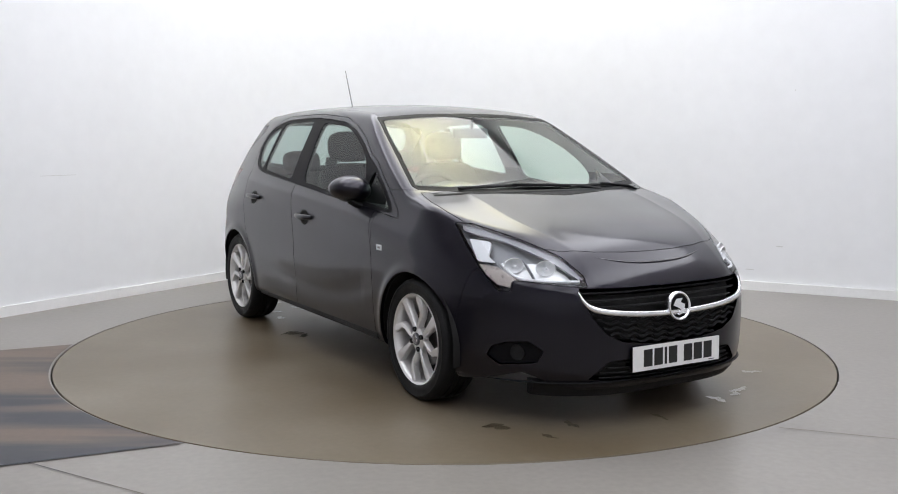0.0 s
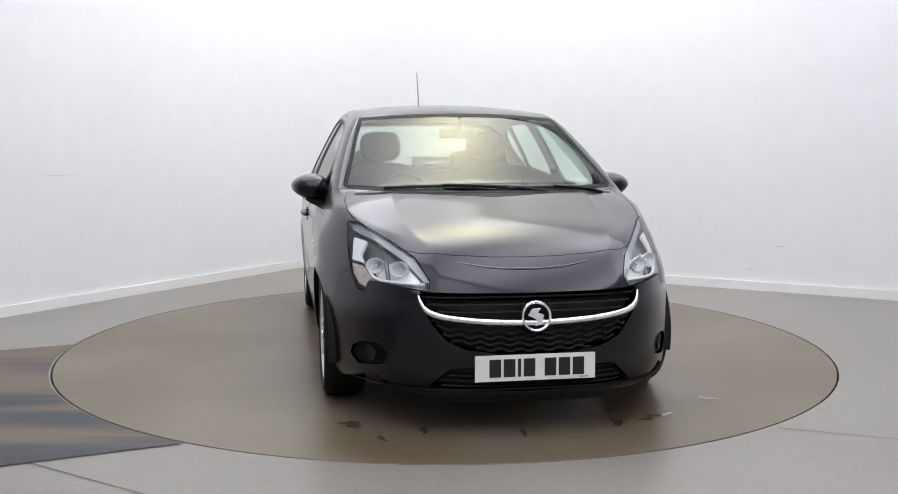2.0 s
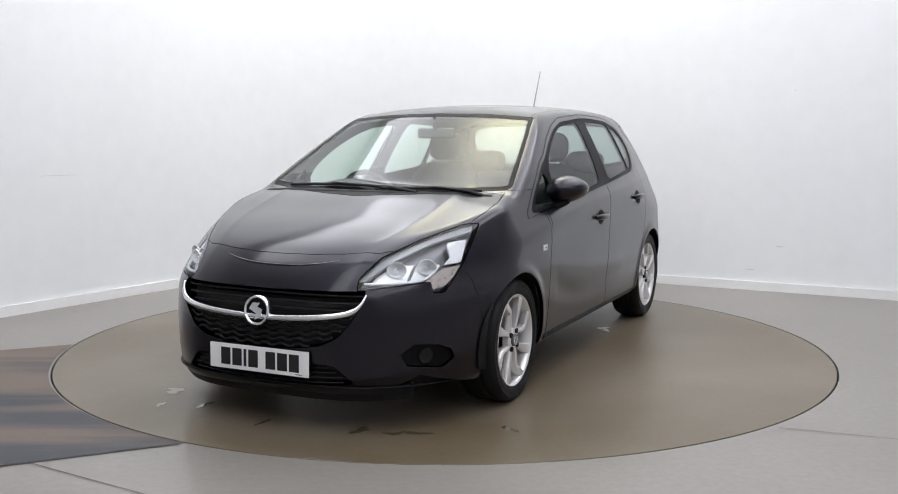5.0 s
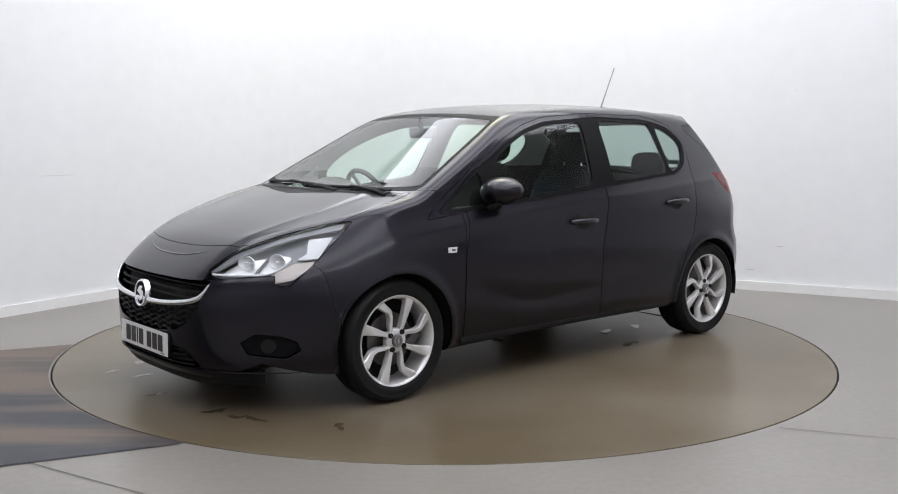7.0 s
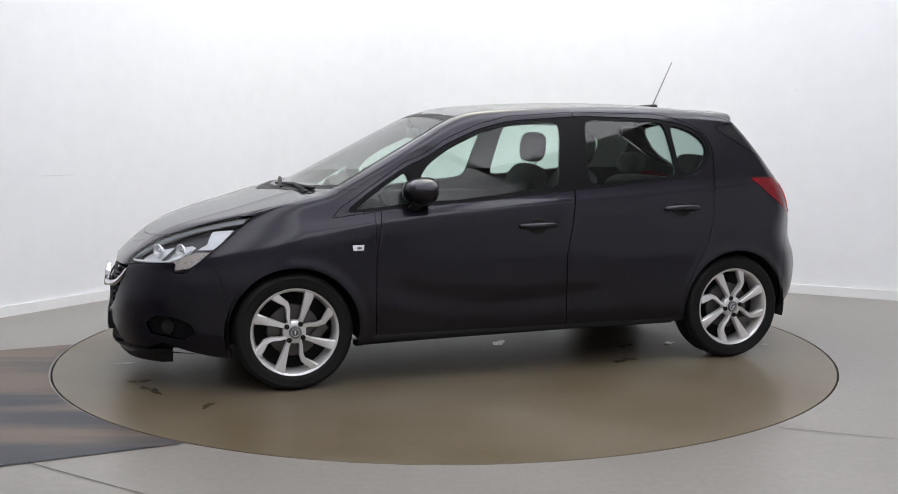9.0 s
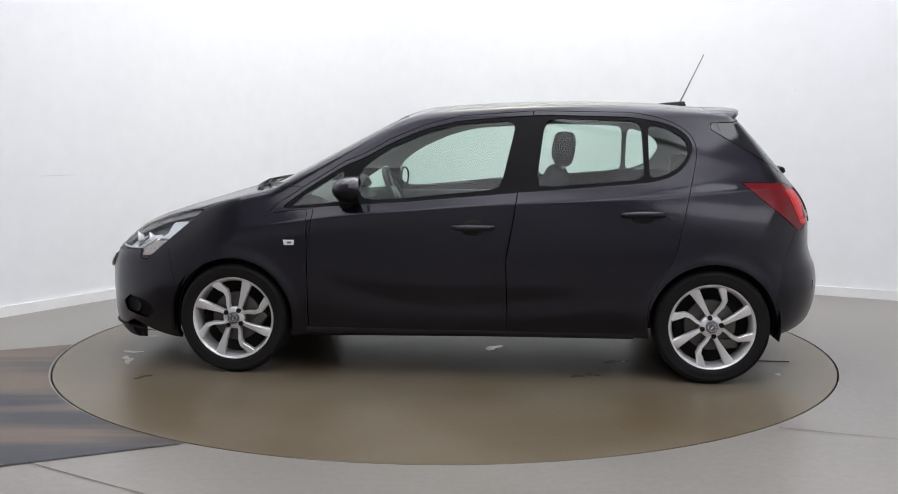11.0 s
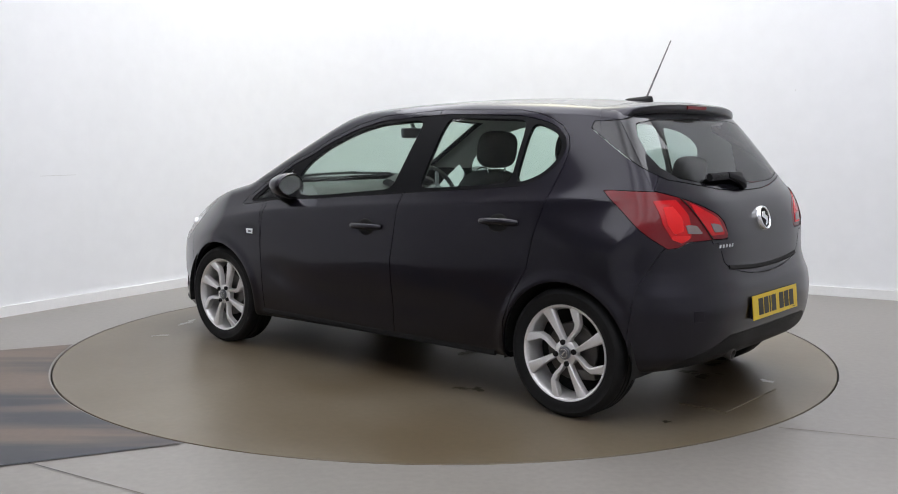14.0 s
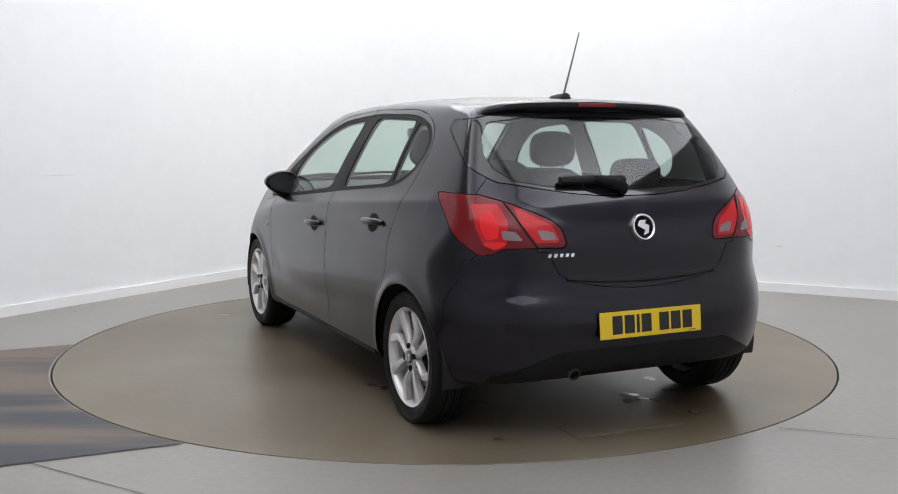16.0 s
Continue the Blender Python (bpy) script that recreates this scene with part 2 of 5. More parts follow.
# ---- the studio ----
CORNER, LEFT_DIR, RIGHT_DIR = Vector((-1.06, 4.02, 0)), Vector((-0.541, -0.841, 0)), Vector((0.882, -0.471, 0))
LEFT_LEN, RIGHT_LEN, HEIGHT, R_COVE = 11.0, 9.0, 4.3, 0.9
WHITE_LEFT, WHITE_RIGHT = 6.6, 8.6    # reach of the white from the corner; beyond view set for the reflections
P_LEFT, P_RIGHT = CORNER + LEFT_DIR * LEFT_LEN, CORNER + RIGHT_DIR * RIGHT_LEN
P_BACK = P_LEFT + RIGHT_DIR * RIGHT_LEN


def wall_strip(name, path, z0, z1, thick, material, parent=None, label=""):
    """An upright sheet with thickness along a path in plan; the thickness grows to the left of the way."""
    n = len(path)
    verts, faces = [], []
    for i, p in enumerate(path):
        d = (path[min(i + 1, n - 1)] - path[max(i - 1, 0)]).normalized()
        o = Vector((-d.y, d.x, 0)) * thick
        verts += [(p.x, p.y, z0), (p.x, p.y, z1), (p.x + o.x, p.y + o.y, z1), (p.x + o.x, p.y + o.y, z0)]
    for i in range(n - 1):
        for k in range(4):
            a, b = 4 * i + k, 4 * i + (k + 1) % 4
            faces.append((a, b, b + 4, a + 4))
    faces += [(3, 2, 1, 0), (4 * n - 4, 4 * n - 3, 4 * n - 2, 4 * n - 1)]
    return obj(name, verts, faces, material, parent, label, smooth=False)


def cove_path(inset):
    """From the left wall round the rounded corner to the right wall."""
    a, b = CORNER + LEFT_DIR * R_COVE, CORNER + RIGHT_DIR * R_COVE
    pts = [CORNER + LEFT_DIR * WHITE_LEFT, a] + [a.lerp(CORNER, t / 12).lerp(CORNER.lerp(b, t / 12), t / 12) for t in range(1, 12)] + [b, CORNER + RIGHT_DIR * WHITE_RIGHT]
    out = []
    for i, p in enumerate(pts):
        d = (pts[min(i + 1, len(pts) - 1)] - pts[max(i - 1, 0)]).normalized()
        out.append(p - Vector((-d.y, d.x, 0)) * inset)
    return out


def studio():
    w_north = w = wall_strip("wall_north", cove_path(0), 0, HEIGHT, 0.2, WALL)
    w.data.polygons.foreach_set("use_smooth", [True] * len(w.data.polygons))
    mod = w.modifiers.new("edges", "EDGE_SPLIT")
    mod.split_angle = radians(35)
    tagged(w, "white painted studio wall with rounded corner", "wall", kind="structure")
    s = wall_strip("baseboard", cove_path(0.018), 0, 0.075, 0.016, SKIRT)
    tagged(s, "white skirting board along the studio wall", "skirting", kind="structure")
    # unseen side walls close the room; their tone feeds the car's reflections
    tagged(wall_strip("wall_west", [P_LEFT, CORNER + LEFT_DIR * WHITE_LEFT], 0, HEIGHT, 0.2, UNSEEN_WALL), "unseen pale grey wall added beside the camera for reflections", "wall", kind="structure")
    tagged(wall_strip("wall_northeast", [CORNER + RIGHT_DIR * WHITE_RIGHT, P_RIGHT], 0, HEIGHT, 0.2, UNSEEN_WALL), "unseen pale grey wall added beside the camera for reflections", "wall", kind="structure")
    # unseen walls added behind the camera; their grey is set for the paint's reflections
    tagged(wall_strip("wall_south", [P_BACK, P_LEFT], 0, HEIGHT, 0.2, UNSEEN_WALL), "unseen pale grey wall added behind the camera for reflections", "wall", kind="structure")
    tagged(wall_strip("wall_east", [P_RIGHT, P_BACK], 0, HEIGHT, 0.2, UNSEEN_WALL), "unseen pale grey wall added beside the camera for reflections", "wall", kind="structure")
    # floor: one sheet with a round hole for the platform
    n = 160
    verts, faces = [], []
    for r in (RING + 0.006, 3.2, 5.0, 9.0, 30.0):
        for i in range(n):
            t = 2 * math.pi * i / n
            verts.append((r * math.cos(t), r * math.sin(t), 0))
    for i in range(n):
        verts.append(((RING + 0.006) * math.cos(2 * math.pi * i / n), (RING + 0.006) * math.sin(2 * math.pi * i / n), -0.08))
    for k in range(4):
        for i in range(n):
            j = (i + 1) % n
            faces.append((k * n + i, (k + 1) * n + i, (k + 1) * n + j, k * n + j))
    for i in range(n):
        j = (i + 1) % n
        faces.append((i, j, 5 * n + j, 5 * n + i))
    tagged(obj("floor", verts, faces, FLOOR, smooth=False), "worn grey resin studio floor", "floor", kind="structure")
    # pit floor painted black so the ring gap stays dark
    bm = bmesh.new()
    bmesh.ops.create_circle(bm, cap_ends=True, segments=96, radius=RING + 0.1, matrix=Matrix.Translation((0, 0, -0.075)))
    tagged(part("turntable_pit", bm, GAP_SHADE), "pit under the turning platform, painted black for the gap's shade", "pit", kind="structure")
    # unseen ceiling added to close the room
    bm = bmesh.new()
    c = (P_LEFT + P_RIGHT) / 2
    box(bm, (RIGHT_LEN + 0.6, LEFT_LEN + 0.6, 0.2), Matrix.Translation((c.x, c.y, HEIGHT + 0.1)) @ Matrix.Rotation(math.atan2(RIGHT_DIR.y, RIGHT_DIR.x), 4, "Z"))
    tagged(part("ceiling", bm, CEIL), "unseen plain white ceiling added to close the studio", "ceiling", kind="structure")
    # saw-cut joints in the floor
    for a, b in (((-1.65, -2.222), (-0.7, -2.80)), ((1.46, -1.775), (2.9, -2.31))):
        a, b = Vector((*a, 0)), Vector((*b, 0))
        o = (b - a).normalized().cross(Vector((0, 0, 1))) * 0.0025
        tagged(obj("floor_joint", [(p.x, p.y, 0.003) for p in (a - o, b - o, b + o, a + o)], [(0, 1, 2, 3)], LANE, smooth=False), "thin dark joint line in the resin floor", "floor joint", kind="structure")
    # scuffs on the painted wall
    for d, along, z, w, h in ((LEFT_DIR, 3.29, 0.974, 0.30, 0.004), (RIGHT_DIR, 4.376, 1.63, 0.008, 0.012), (RIGHT_DIR, 4.30, 0.37, 0.05, 0.008), (RIGHT_DIR, 4.07, 0.168, 0.07, 0.006)):
        c = CORNER + d * along
        n = Vector((0, -1, 0)) - d * d.dot(Vector((0, -1, 0)))
        c = c + n.normalized() * 0.003
        q = [c - d * w / 2, c + d * w / 2]
        obj("scuff_mark", [(q[0].x, q[0].y, z), (q[1].x, q[1].y, z), (q[1].x, q[1].y, z + h), (q[0].x, q[0].y, z + h)], [(0, 1, 2, 3)], SCUFF, w_north, "faint grey scuff", smooth=False)
    # dark lane by which cars drive in, laid flush
    u = Vector((-0.912, -0.411, 0))
    v = Vector((0.411, -0.912, 0))
    verts, faces = [], []
    rows = 40
    q = Vector((-2.262, -0.08, 0))
    base = q.dot(v)
    for i in range(rows + 1):
        w = base + 2.235 * i / rows
        s0 = math.sqrt(max((RING + 0.014) ** 2 - w * w, 0))
        s1 = 5.0
        for s in (s0, s1):
            p = u * s + v * w
            verts.append((p.x, p.y, 0.004))
    for i in range(rows):
        faces.append((2 * i, 2 * i + 2, 2 * i + 3, 2 * i + 1))
    tagged(obj("drive_lane", verts, faces, LANE, smooth=False), "dark streaked drive-in lane laid in the floor", "floor lane", kind="structure")


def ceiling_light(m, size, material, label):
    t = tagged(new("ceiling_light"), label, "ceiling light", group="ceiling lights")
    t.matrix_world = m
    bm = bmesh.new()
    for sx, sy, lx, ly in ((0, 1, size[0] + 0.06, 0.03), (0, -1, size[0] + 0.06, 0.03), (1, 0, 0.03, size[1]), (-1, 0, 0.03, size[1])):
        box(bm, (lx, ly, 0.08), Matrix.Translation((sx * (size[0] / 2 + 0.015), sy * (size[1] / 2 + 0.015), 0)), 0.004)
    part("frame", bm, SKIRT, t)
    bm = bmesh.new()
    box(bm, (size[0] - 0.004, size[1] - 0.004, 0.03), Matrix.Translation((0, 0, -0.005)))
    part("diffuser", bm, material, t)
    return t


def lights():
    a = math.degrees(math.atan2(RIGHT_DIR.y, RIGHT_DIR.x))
    # unseen; stands for the overhead light that the car's reflections show
    ceiling_light(pose(0.665, 0.353, HEIGHT - 0.042, 0, 0, a), (6.3, 4.55), PANEL_SPOT, "unseen wide luminous ceiling panel, its yellow spot added for windscreen reflections")
    # unseen second panel, added as fill light from the camera's side
    ceiling_light(pose(0.214, -4.693, HEIGHT - 0.042, 0, 0, a), (7.0, 4.5), FILL_PANEL, "unseen wide luminous panel added above the camera as fill")



studio()
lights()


# ---- the car: its outer skin as one smooth solid, cut into panels ----
AXLE, HUB_Z, TYRE_R = 1.256, 0.297, 0.297
W_LOW = spline((-1.95, -1.7, -1.5, -1.2, -0.8, 0.0, 0.8, 1.2, 1.45, 1.6, 1.8, 2.05), (0.77, 0.832, 0.855, 0.868, 0.87, 0.868, 0.868, 0.866, 0.858, 0.842, 0.79, 0.69))
SECTION = spline((0.1, 0.2, 0.3, 0.5, 0.62, 0.75, 0.85, 1.0, 1.15), (0.07, 0.042, 0.02, 0.004, 0.0, 0.003, 0.010, 0.036, 0.075))
W_GLASS = spline((-1.8, -1.4, -1.0, -0.4, 0.2, 0.7, 1.1, 1.5, 2.0), (0.70, 0.765, 0.80, 0.816, 0.806, 0.787, 0.757, 0.722, 0.66))
HOOD = spline((0.0, 1.1, 1.25, 1.5, 1.74, 1.9, 2.0, 2.15), (1.26, 1.028, 0.994, 0.922, 0.848, 0.78, 0.71, 0.58))
ROOF = spline((-1.8, -1.4, -1.15, -0.85, -0.55, -0.25, 0.1, 0.3, 0.8), (1.34, 1.412, 1.442, 1.460, 1.466, 1.461, 1.444, 1.426, 1.355))
REAR = spline((0.16, 0.26, 0.33, 0.42, 0.5, 0.58, 0.64, 0.70, 0.8, 0.89, 0.97, 1.04, 1.2, 1.34, 1.45),
              (-1.66, -1.79, -1.84, -1.866, -1.872, -1.862, -1.838, -1.822, -1.818, -1.80, -1.762, -1.705, -1.57, -1.445, -1.345))
FRONT = spline((0.1, 0.14, 0.2, 0.3, 0.45, 0.55, 0.60, 0.65, 0.70, 0.75, 0.85), (2.04, 2.08, 2.118, 2.138, 2.143, 2.137, 2.12, 2.085, 2.035, 1.975, 1.84))
WAIST = spline((-1.5, -1.33, -1.0, -0.67, -0.36, 0.0, 0.3, 0.56, 0.85, 1.24), (0.998, 0.989, 0.968, 0.945, 0.927, 0.906, 0.882, 0.862, 0.83, 0.774))
BOTTOM = spline((-1.95, -1.6, -0.9, 0.9, 1.5, 2.1), (0.30, 0.24, 0.225, 0.20, 0.17, 0.15))


def smax(a, b, k):
    h = np.maximum(k - np.abs(a - b), 0) / k
    return np.maximum(a, b) + h * h * k / 4


def smin(a, b, k):
    return -smax(-a, -b, k)


def half_width(x, z):
    low = W_LOW(x) - SECTION(z)
    for wx in (AXLE, -AXLE):
        r = np.hypot(x - wx, z - HUB_Z)
        low = low + 0.010 * np.exp(-((r - 0.335) / 0.03) ** 2) * (z > 0.2)
    # blade-shaped hollow low on the doors
    c = 0.40 + 0.10 * np.clip((x - 0.2) / 0.55, 0, 1) ** 2 + 0.05 * np.clip(-x / 0.9, 0, 1)
    low = low - 0.007 * np.exp(-((z - c) / 0.07) ** 2) * np.clip((0.85 - x) / 0.15, 0, 1) * np.clip((x + 0.85) / 0.5, 0, 1)
    dz = z - 1.0
    up = W_GLASS(x) - 0.40 * dz - 0.30 * dz * np.abs(dz)
    # sharp shoulder crease under the windows
    d = z - WAIST(x)
    d = (np.sqrt(d * d + 1.44e-4) - 0.012) / np.where(d > 0, 0.036, 0.075)
    return smin(low, up, 0.03) + 0.0145 * np.exp(-d) * np.clip((1.34 - x) / 0.5, 0, 1) * np.clip((x + 1.62) / 0.25, 0, 1)


def top_height(x, y):
    hood = HOOD(np.maximum(x, 0.6)) - 0.036 * (y / 0.6) ** 2 + 0.006 * np.exp(-np.sqrt((np.abs(y) - (0.50 - 0.10 * np.clip((x - 1.4) / 0.5, 0, 1) ** 2)) ** 2 + 4e-5) / 0.035)
    screen = 1.066 + 0.515 * (1.03 - (x + 0.24 * y * y))
    roof = ROOF(x) + 0.003 - 0.036 * (y / 0.55) ** 2
    return smax(hood, smin(screen, roof, 0.05), 0.012)


def field(p):
    """Negative inside the body, positive outside."""
    x, y, z = p[:, 0], np.abs(p[:, 1]), p[:, 2]
    f = smax(y - half_width(x, z), z - top_height(x, y), 0.042)
    f = smax(f, x - (FRONT(z) - 0.42 * (y / 0.75) ** 3.8), 0.05)
    f = smax(f, REAR(z) + 0.22 * (y / 0.80) ** 5 - x, 0.04)
    return smax(f, BOTTOM(x) - z, 0.05)


def grade(p, e=0.004):
    g = np.stack([field(p + d) - field(p - d) for d in np.eye(3) * e], 1)
    return g / np.linalg.norm(g, axis=1, keepdims=True)


def shoot(o, d, far=2.6):
    """Where rays from inside leave the body."""
    lo, hi = np.zeros(len(o)), np.full(len(o), far)
    for _ in range(34):
        m = (lo + hi) / 2
        inside = field(o + m[:, None] * d) < 0
        lo, hi = np.where(inside, m, lo), np.where(inside, hi, m)
    return o + ((lo + hi) / 2)[:, None] * d


def cast(origins, way):
    """Points of the skin straight out from points inside."""
    o = np.array(origins, float)
    return [Vector(p) for p in shoot(o, np.tile(np.array(way, float), (len(o), 1)))]


def sides_at(pairs, sign=1):
    return cast([(x, 0, z) for x, z in pairs], (0, sign, 0))


def fronts_at(pairs):
    return cast([(1.0, y, z) for y, z in pairs], (1, 0, 0))


def rears_at(pairs):
    return cast([(-1.0, y, z) for y, z in pairs], (-1, 0, 0))


def tops_at(pairs):
    return cast([(x, y, 0.6) for x, y in pairs], (0, 0, 1))


def on_side(x, z, sign=1):
    return sides_at([(x, z)], sign)[0]


def on_front(y, z):
    return fronts_at([(y, z)])[0]


def on_rear(y, z):
    return rears_at([(y, z)])[0]


def on_top(x, y):
    return tops_at([(x, y)])[0]


def sunk(points, depth):
    """The points moved under the skin by a depth."""
    n = grade(np.array([tuple(p) for p in points]))
    return [p - Vector(k) * depth for p, k in zip(points, n)]


def normal_at(p):
    return Vector(grade(np.array([tuple(p)]))[0])


def skin():
    """The whole skin as triangles: rays from the spine through a box's faces."""
    nx, ny, nz = 250, 100, 120
    gx, gy, gz = np.linspace(-1.86, 2.1, nx), np.linspace(-0.84, 0.84, ny), np.linspace(0.14, 1.4, nz)
    P, T, base = [], [], 0

    def sheet(a, b, make, flip):
        nonlocal base
        A, B = np.meshgrid(a, b, indexing="ij")
        P.append(make(A.ravel(), B.ravel()))
        i = (np.arange(len(a) - 1)[:, None] * len(b) + np.arange(len(b) - 1)[None]).ravel() + base
        q = np.stack([i, i + len(b), i + len(b) + 1, i + 1], 1)
        q = q[:, ::-1] if flip else q
        T.extend([q[:, [0, 1, 2]], q[:, [0, 2, 3]]])
        base += len(a) * len(b)
    one = np.ones
    sheet(gx, gz, lambda a, b: np.stack([a, one(len(a)) * 0.84, b], 1), True)
    sheet(gx, gz, lambda a, b: np.stack([a, one(len(a)) * -0.84, b], 1), False)
    sheet(gx, gy, lambda a, b: np.stack([a, b, one(len(a)) * 1.4], 1), False)
    sheet(gy, gz, lambda a, b: np.stack([one(len(a)) * 2.1, a, b], 1), False)
    sheet(gy, gz, lambda a, b: np.stack([one(len(a)) * -1.86, a, b], 1), True)
    P, T = np.concatenate(P), np.concatenate(T)
    _, first, back = np.unique(np.round(P, 5), axis=0, return_index=True, return_inverse=True)
    P, T = P[first], back.ravel()[T]
    o = np.stack([0.55 * P[:, 0], np.zeros(len(P)), np.full(len(P), 0.62)], 1)
    d = P - o
    return shoot(o, d), T


def outline_distance(poly, u, v):
    """Signed distance to a closed outline, negative inside."""
    poly = np.array(poly, float)
    best, inside = np.full(len(u), 1e9), np.zeros(len(u), bool)
    for (ax, ay), (bx, by) in zip(poly, np.roll(poly, -1, 0)):
        ex, ey = bx - ax, by - ay
        t = np.clip(((u - ax) * ex + (v - ay) * ey) / (ex * ex + ey * ey + 1e-12), 0, 1)
        best = np.minimum(best, np.hypot(u - ax - t * ex, v - ay - t * ey))
        if ey != 0:
            inside ^= ((ay > v) != (by > v)) & (u < ex * (v - ay) / ey + ax)
    return np.where(inside, -best, best)


class Sheet:
    def __init__(self):
        self.v, self.t = skin()

    def cut(self, s_of):
        """Takes the triangles where the function is negative out of the rest, splitting those on its edge."""
        s = s_of(self.v[:, 0], self.v[:, 1], self.v[:, 2])
        s = np.where(np.abs(s) < 1e-5, 1e-5, s)
        t = self.t
        ins = s[t] < 0
        c = ins.sum(1)
        keep_in, keep_out = [t[c == 3]], [t[c == 0]]
        extra, n0 = [], len(self.v)
        for count, lone_in in ((1, True), (2, False)):
            m = t[c == count]
            if not len(m):
                continue
            lone = (ins[c == count] == lone_in).argmax(1)
            r = np.arange(len(m))
            a, b, d = m[r, lone], m[r, (lone + 1) % 3], m[r, (lone + 2) % 3]
            new_i = []
            for k in (b, d):
                w = s[a] / (s[a] - s[k])
                pts = self.v[a] + (self.v[k] - self.v[a]) * w[:, None]
                key = np.sort(np.stack([a, k], 1), 1)
                extra.append((key, pts))
                new_i.append(len(extra) - 1)
            extra.append((lone_in, a, b, d, new_i))
        keys, pts = [e[0] for e in extra if len(e) == 2], [e[1] for e in extra if len(e) == 2]
        if keys:
            allk, allp = np.concatenate(keys), np.concatenate(pts)
            uniq, first, back = np.unique(allk, axis=0, return_index=True, return_inverse=True)
            back = back.ravel() + n0
            self.v = np.concatenate([self.v, allp[first]])
            pos, idx = 0, []
            for k in keys:
                idx.append(back[pos:pos + len(k)])
                pos += len(k)
            at, order = 0, []
            for e in extra:
                if len(e) == 2:
                    order.append(idx[at])
                    at += 1
                else:
                    order.append(None)
            for e in extra:
                if len(e) == 5:
                    lone_in, a, b, d, ni = e
                    p, q = order[ni[0]], order[ni[1]]
                    tri = [np.stack([a, p, q], 1)]
                    quad = [np.stack([p, b, d], 1), np.stack([p, d, q], 1)]
                    (keep_in if lone_in else keep_out).extend(tri)
                    (keep_out if lone_in else keep_in).extend(quad)
        self.t = np.concatenate(keep_out)
        return np.concatenate(keep_in)


SKIN = None


def panel(name, tris, material, parent, label="", gap=0.002, lip=0.02, inset=0.0):
    """One body panel: drawn in a little from its neighbours, with a folded edge."""
    if len(tris) < 4:
        return None
    ids, loc = np.unique(tris, return_inverse=True)
    t = loc.reshape(-1, 3)
    v = SKIN.v[ids].copy()
    n = grade(v)
    v = v - n * inset
    e = np.concatenate([t[:, [0, 1]], t[:, [1, 2]], t[:, [2, 0]]])
    third = np.concatenate([t[:, 2], t[:, 0], t[:, 1]])
    key = np.sort(e, 1)
    _, first, counts = np.unique(key, axis=0, return_index=True, return_counts=True)
    rim = first[counts == 1]
    a, b, c = e[rim, 0], e[rim, 1], third[rim]
    if gap:
        mid = (v[a] + v[b]) / 2
        d = v[b] - v[a]
        d /= np.linalg.norm(d, axis=1, keepdims=True) + 1e-9
        w = v[c] - mid
        w -= d * (w * d).sum(1, keepdims=True)
        w /= np.linalg.norm(w, axis=1, keepdims=True) + 1e-9
        acc = np.zeros_like(v)
        np.add.at(acc, a, w)
        np.add.at(acc, b, w)
        ln = np.linalg.norm(acc, axis=1, keepdims=True)
        v = v + np.where(ln > 0.2, acc / np.maximum(ln, 0.2), 0) * gap
    edge = np.unique(np.concatenate([a, b]))
    where = np.full(len(v), -1)
    where[edge] = np.arange(len(edge))
    k = len(v)
    vv = np.concatenate([v, v[edge], v[edge] - n[edge] * lip])
    up, dn = k + where, k + len(edge) + where
    quads = np.stack([up[b], up[a], dn[a], dn[b]], 1)
    faces = [tuple(f) for f in t.tolist()] + [tuple(f) for f in quads.tolist()]
    me = bpy.data.meshes.new(name)
    me.from_pydata([tuple(p) for p in vv.tolist()], [], faces)
    me.materials.append(material)
    me.polygons.foreach_set("use_smooth", [True] * len(me.polygons))
    me.update()
    bm_n = np.zeros((len(vv), 3))
    bm_n[:k] = n
    sn = np.cross(v[b] - v[a], n[a])
    acc = np.zeros_like(v)
    np.add.at(acc, a, sn)
    np.add.at(acc, b, sn)
    sk = acc[edge] / (np.linalg.norm(acc[edge], axis=1, keepdims=True) + 1e-9)
    bm_n[k:k + len(edge)] = sk
    bm_n[k + len(edge):] = sk
    me.normals_split_custom_set_from_vertices([tuple(q) for q in bm_n.tolist()])
    ob = new(name, me)
    ob.parent = parent
    if label:
        ob["label"] = label
    return ob


FRONT_WIN = [(0.60, 1.035), (0.545, 1.12), (0.42, 1.205), (0.24, 1.285), (0.06, 1.332), (-0.247, 1.353), (-0.168, 0.998), (0.36, 0.945), (0.555, 0.935)]
SMALL_WIN = [(0.94, 0.90), (0.86, 0.962), (0.67, 1.085), (0.645, 1.03), (0.645, 0.93)]
REAR_WIN = [(-0.395, 1.362), (-0.84, 1.35), (-0.895, 1.337), (-0.905, 1.05), (-0.35, 1.005)]
QUARTER = [(-0.927, 1.332), (-0.99, 1.322), (-1.05, 1.300), (-1.10, 1.268), (-1.126, 1.235), (-1.132, 1.20), (-1.118, 1.16), (-1.085, 1.117), (-1.035, 1.083), (-0.98, 1.064), (-0.93, 1.052)]
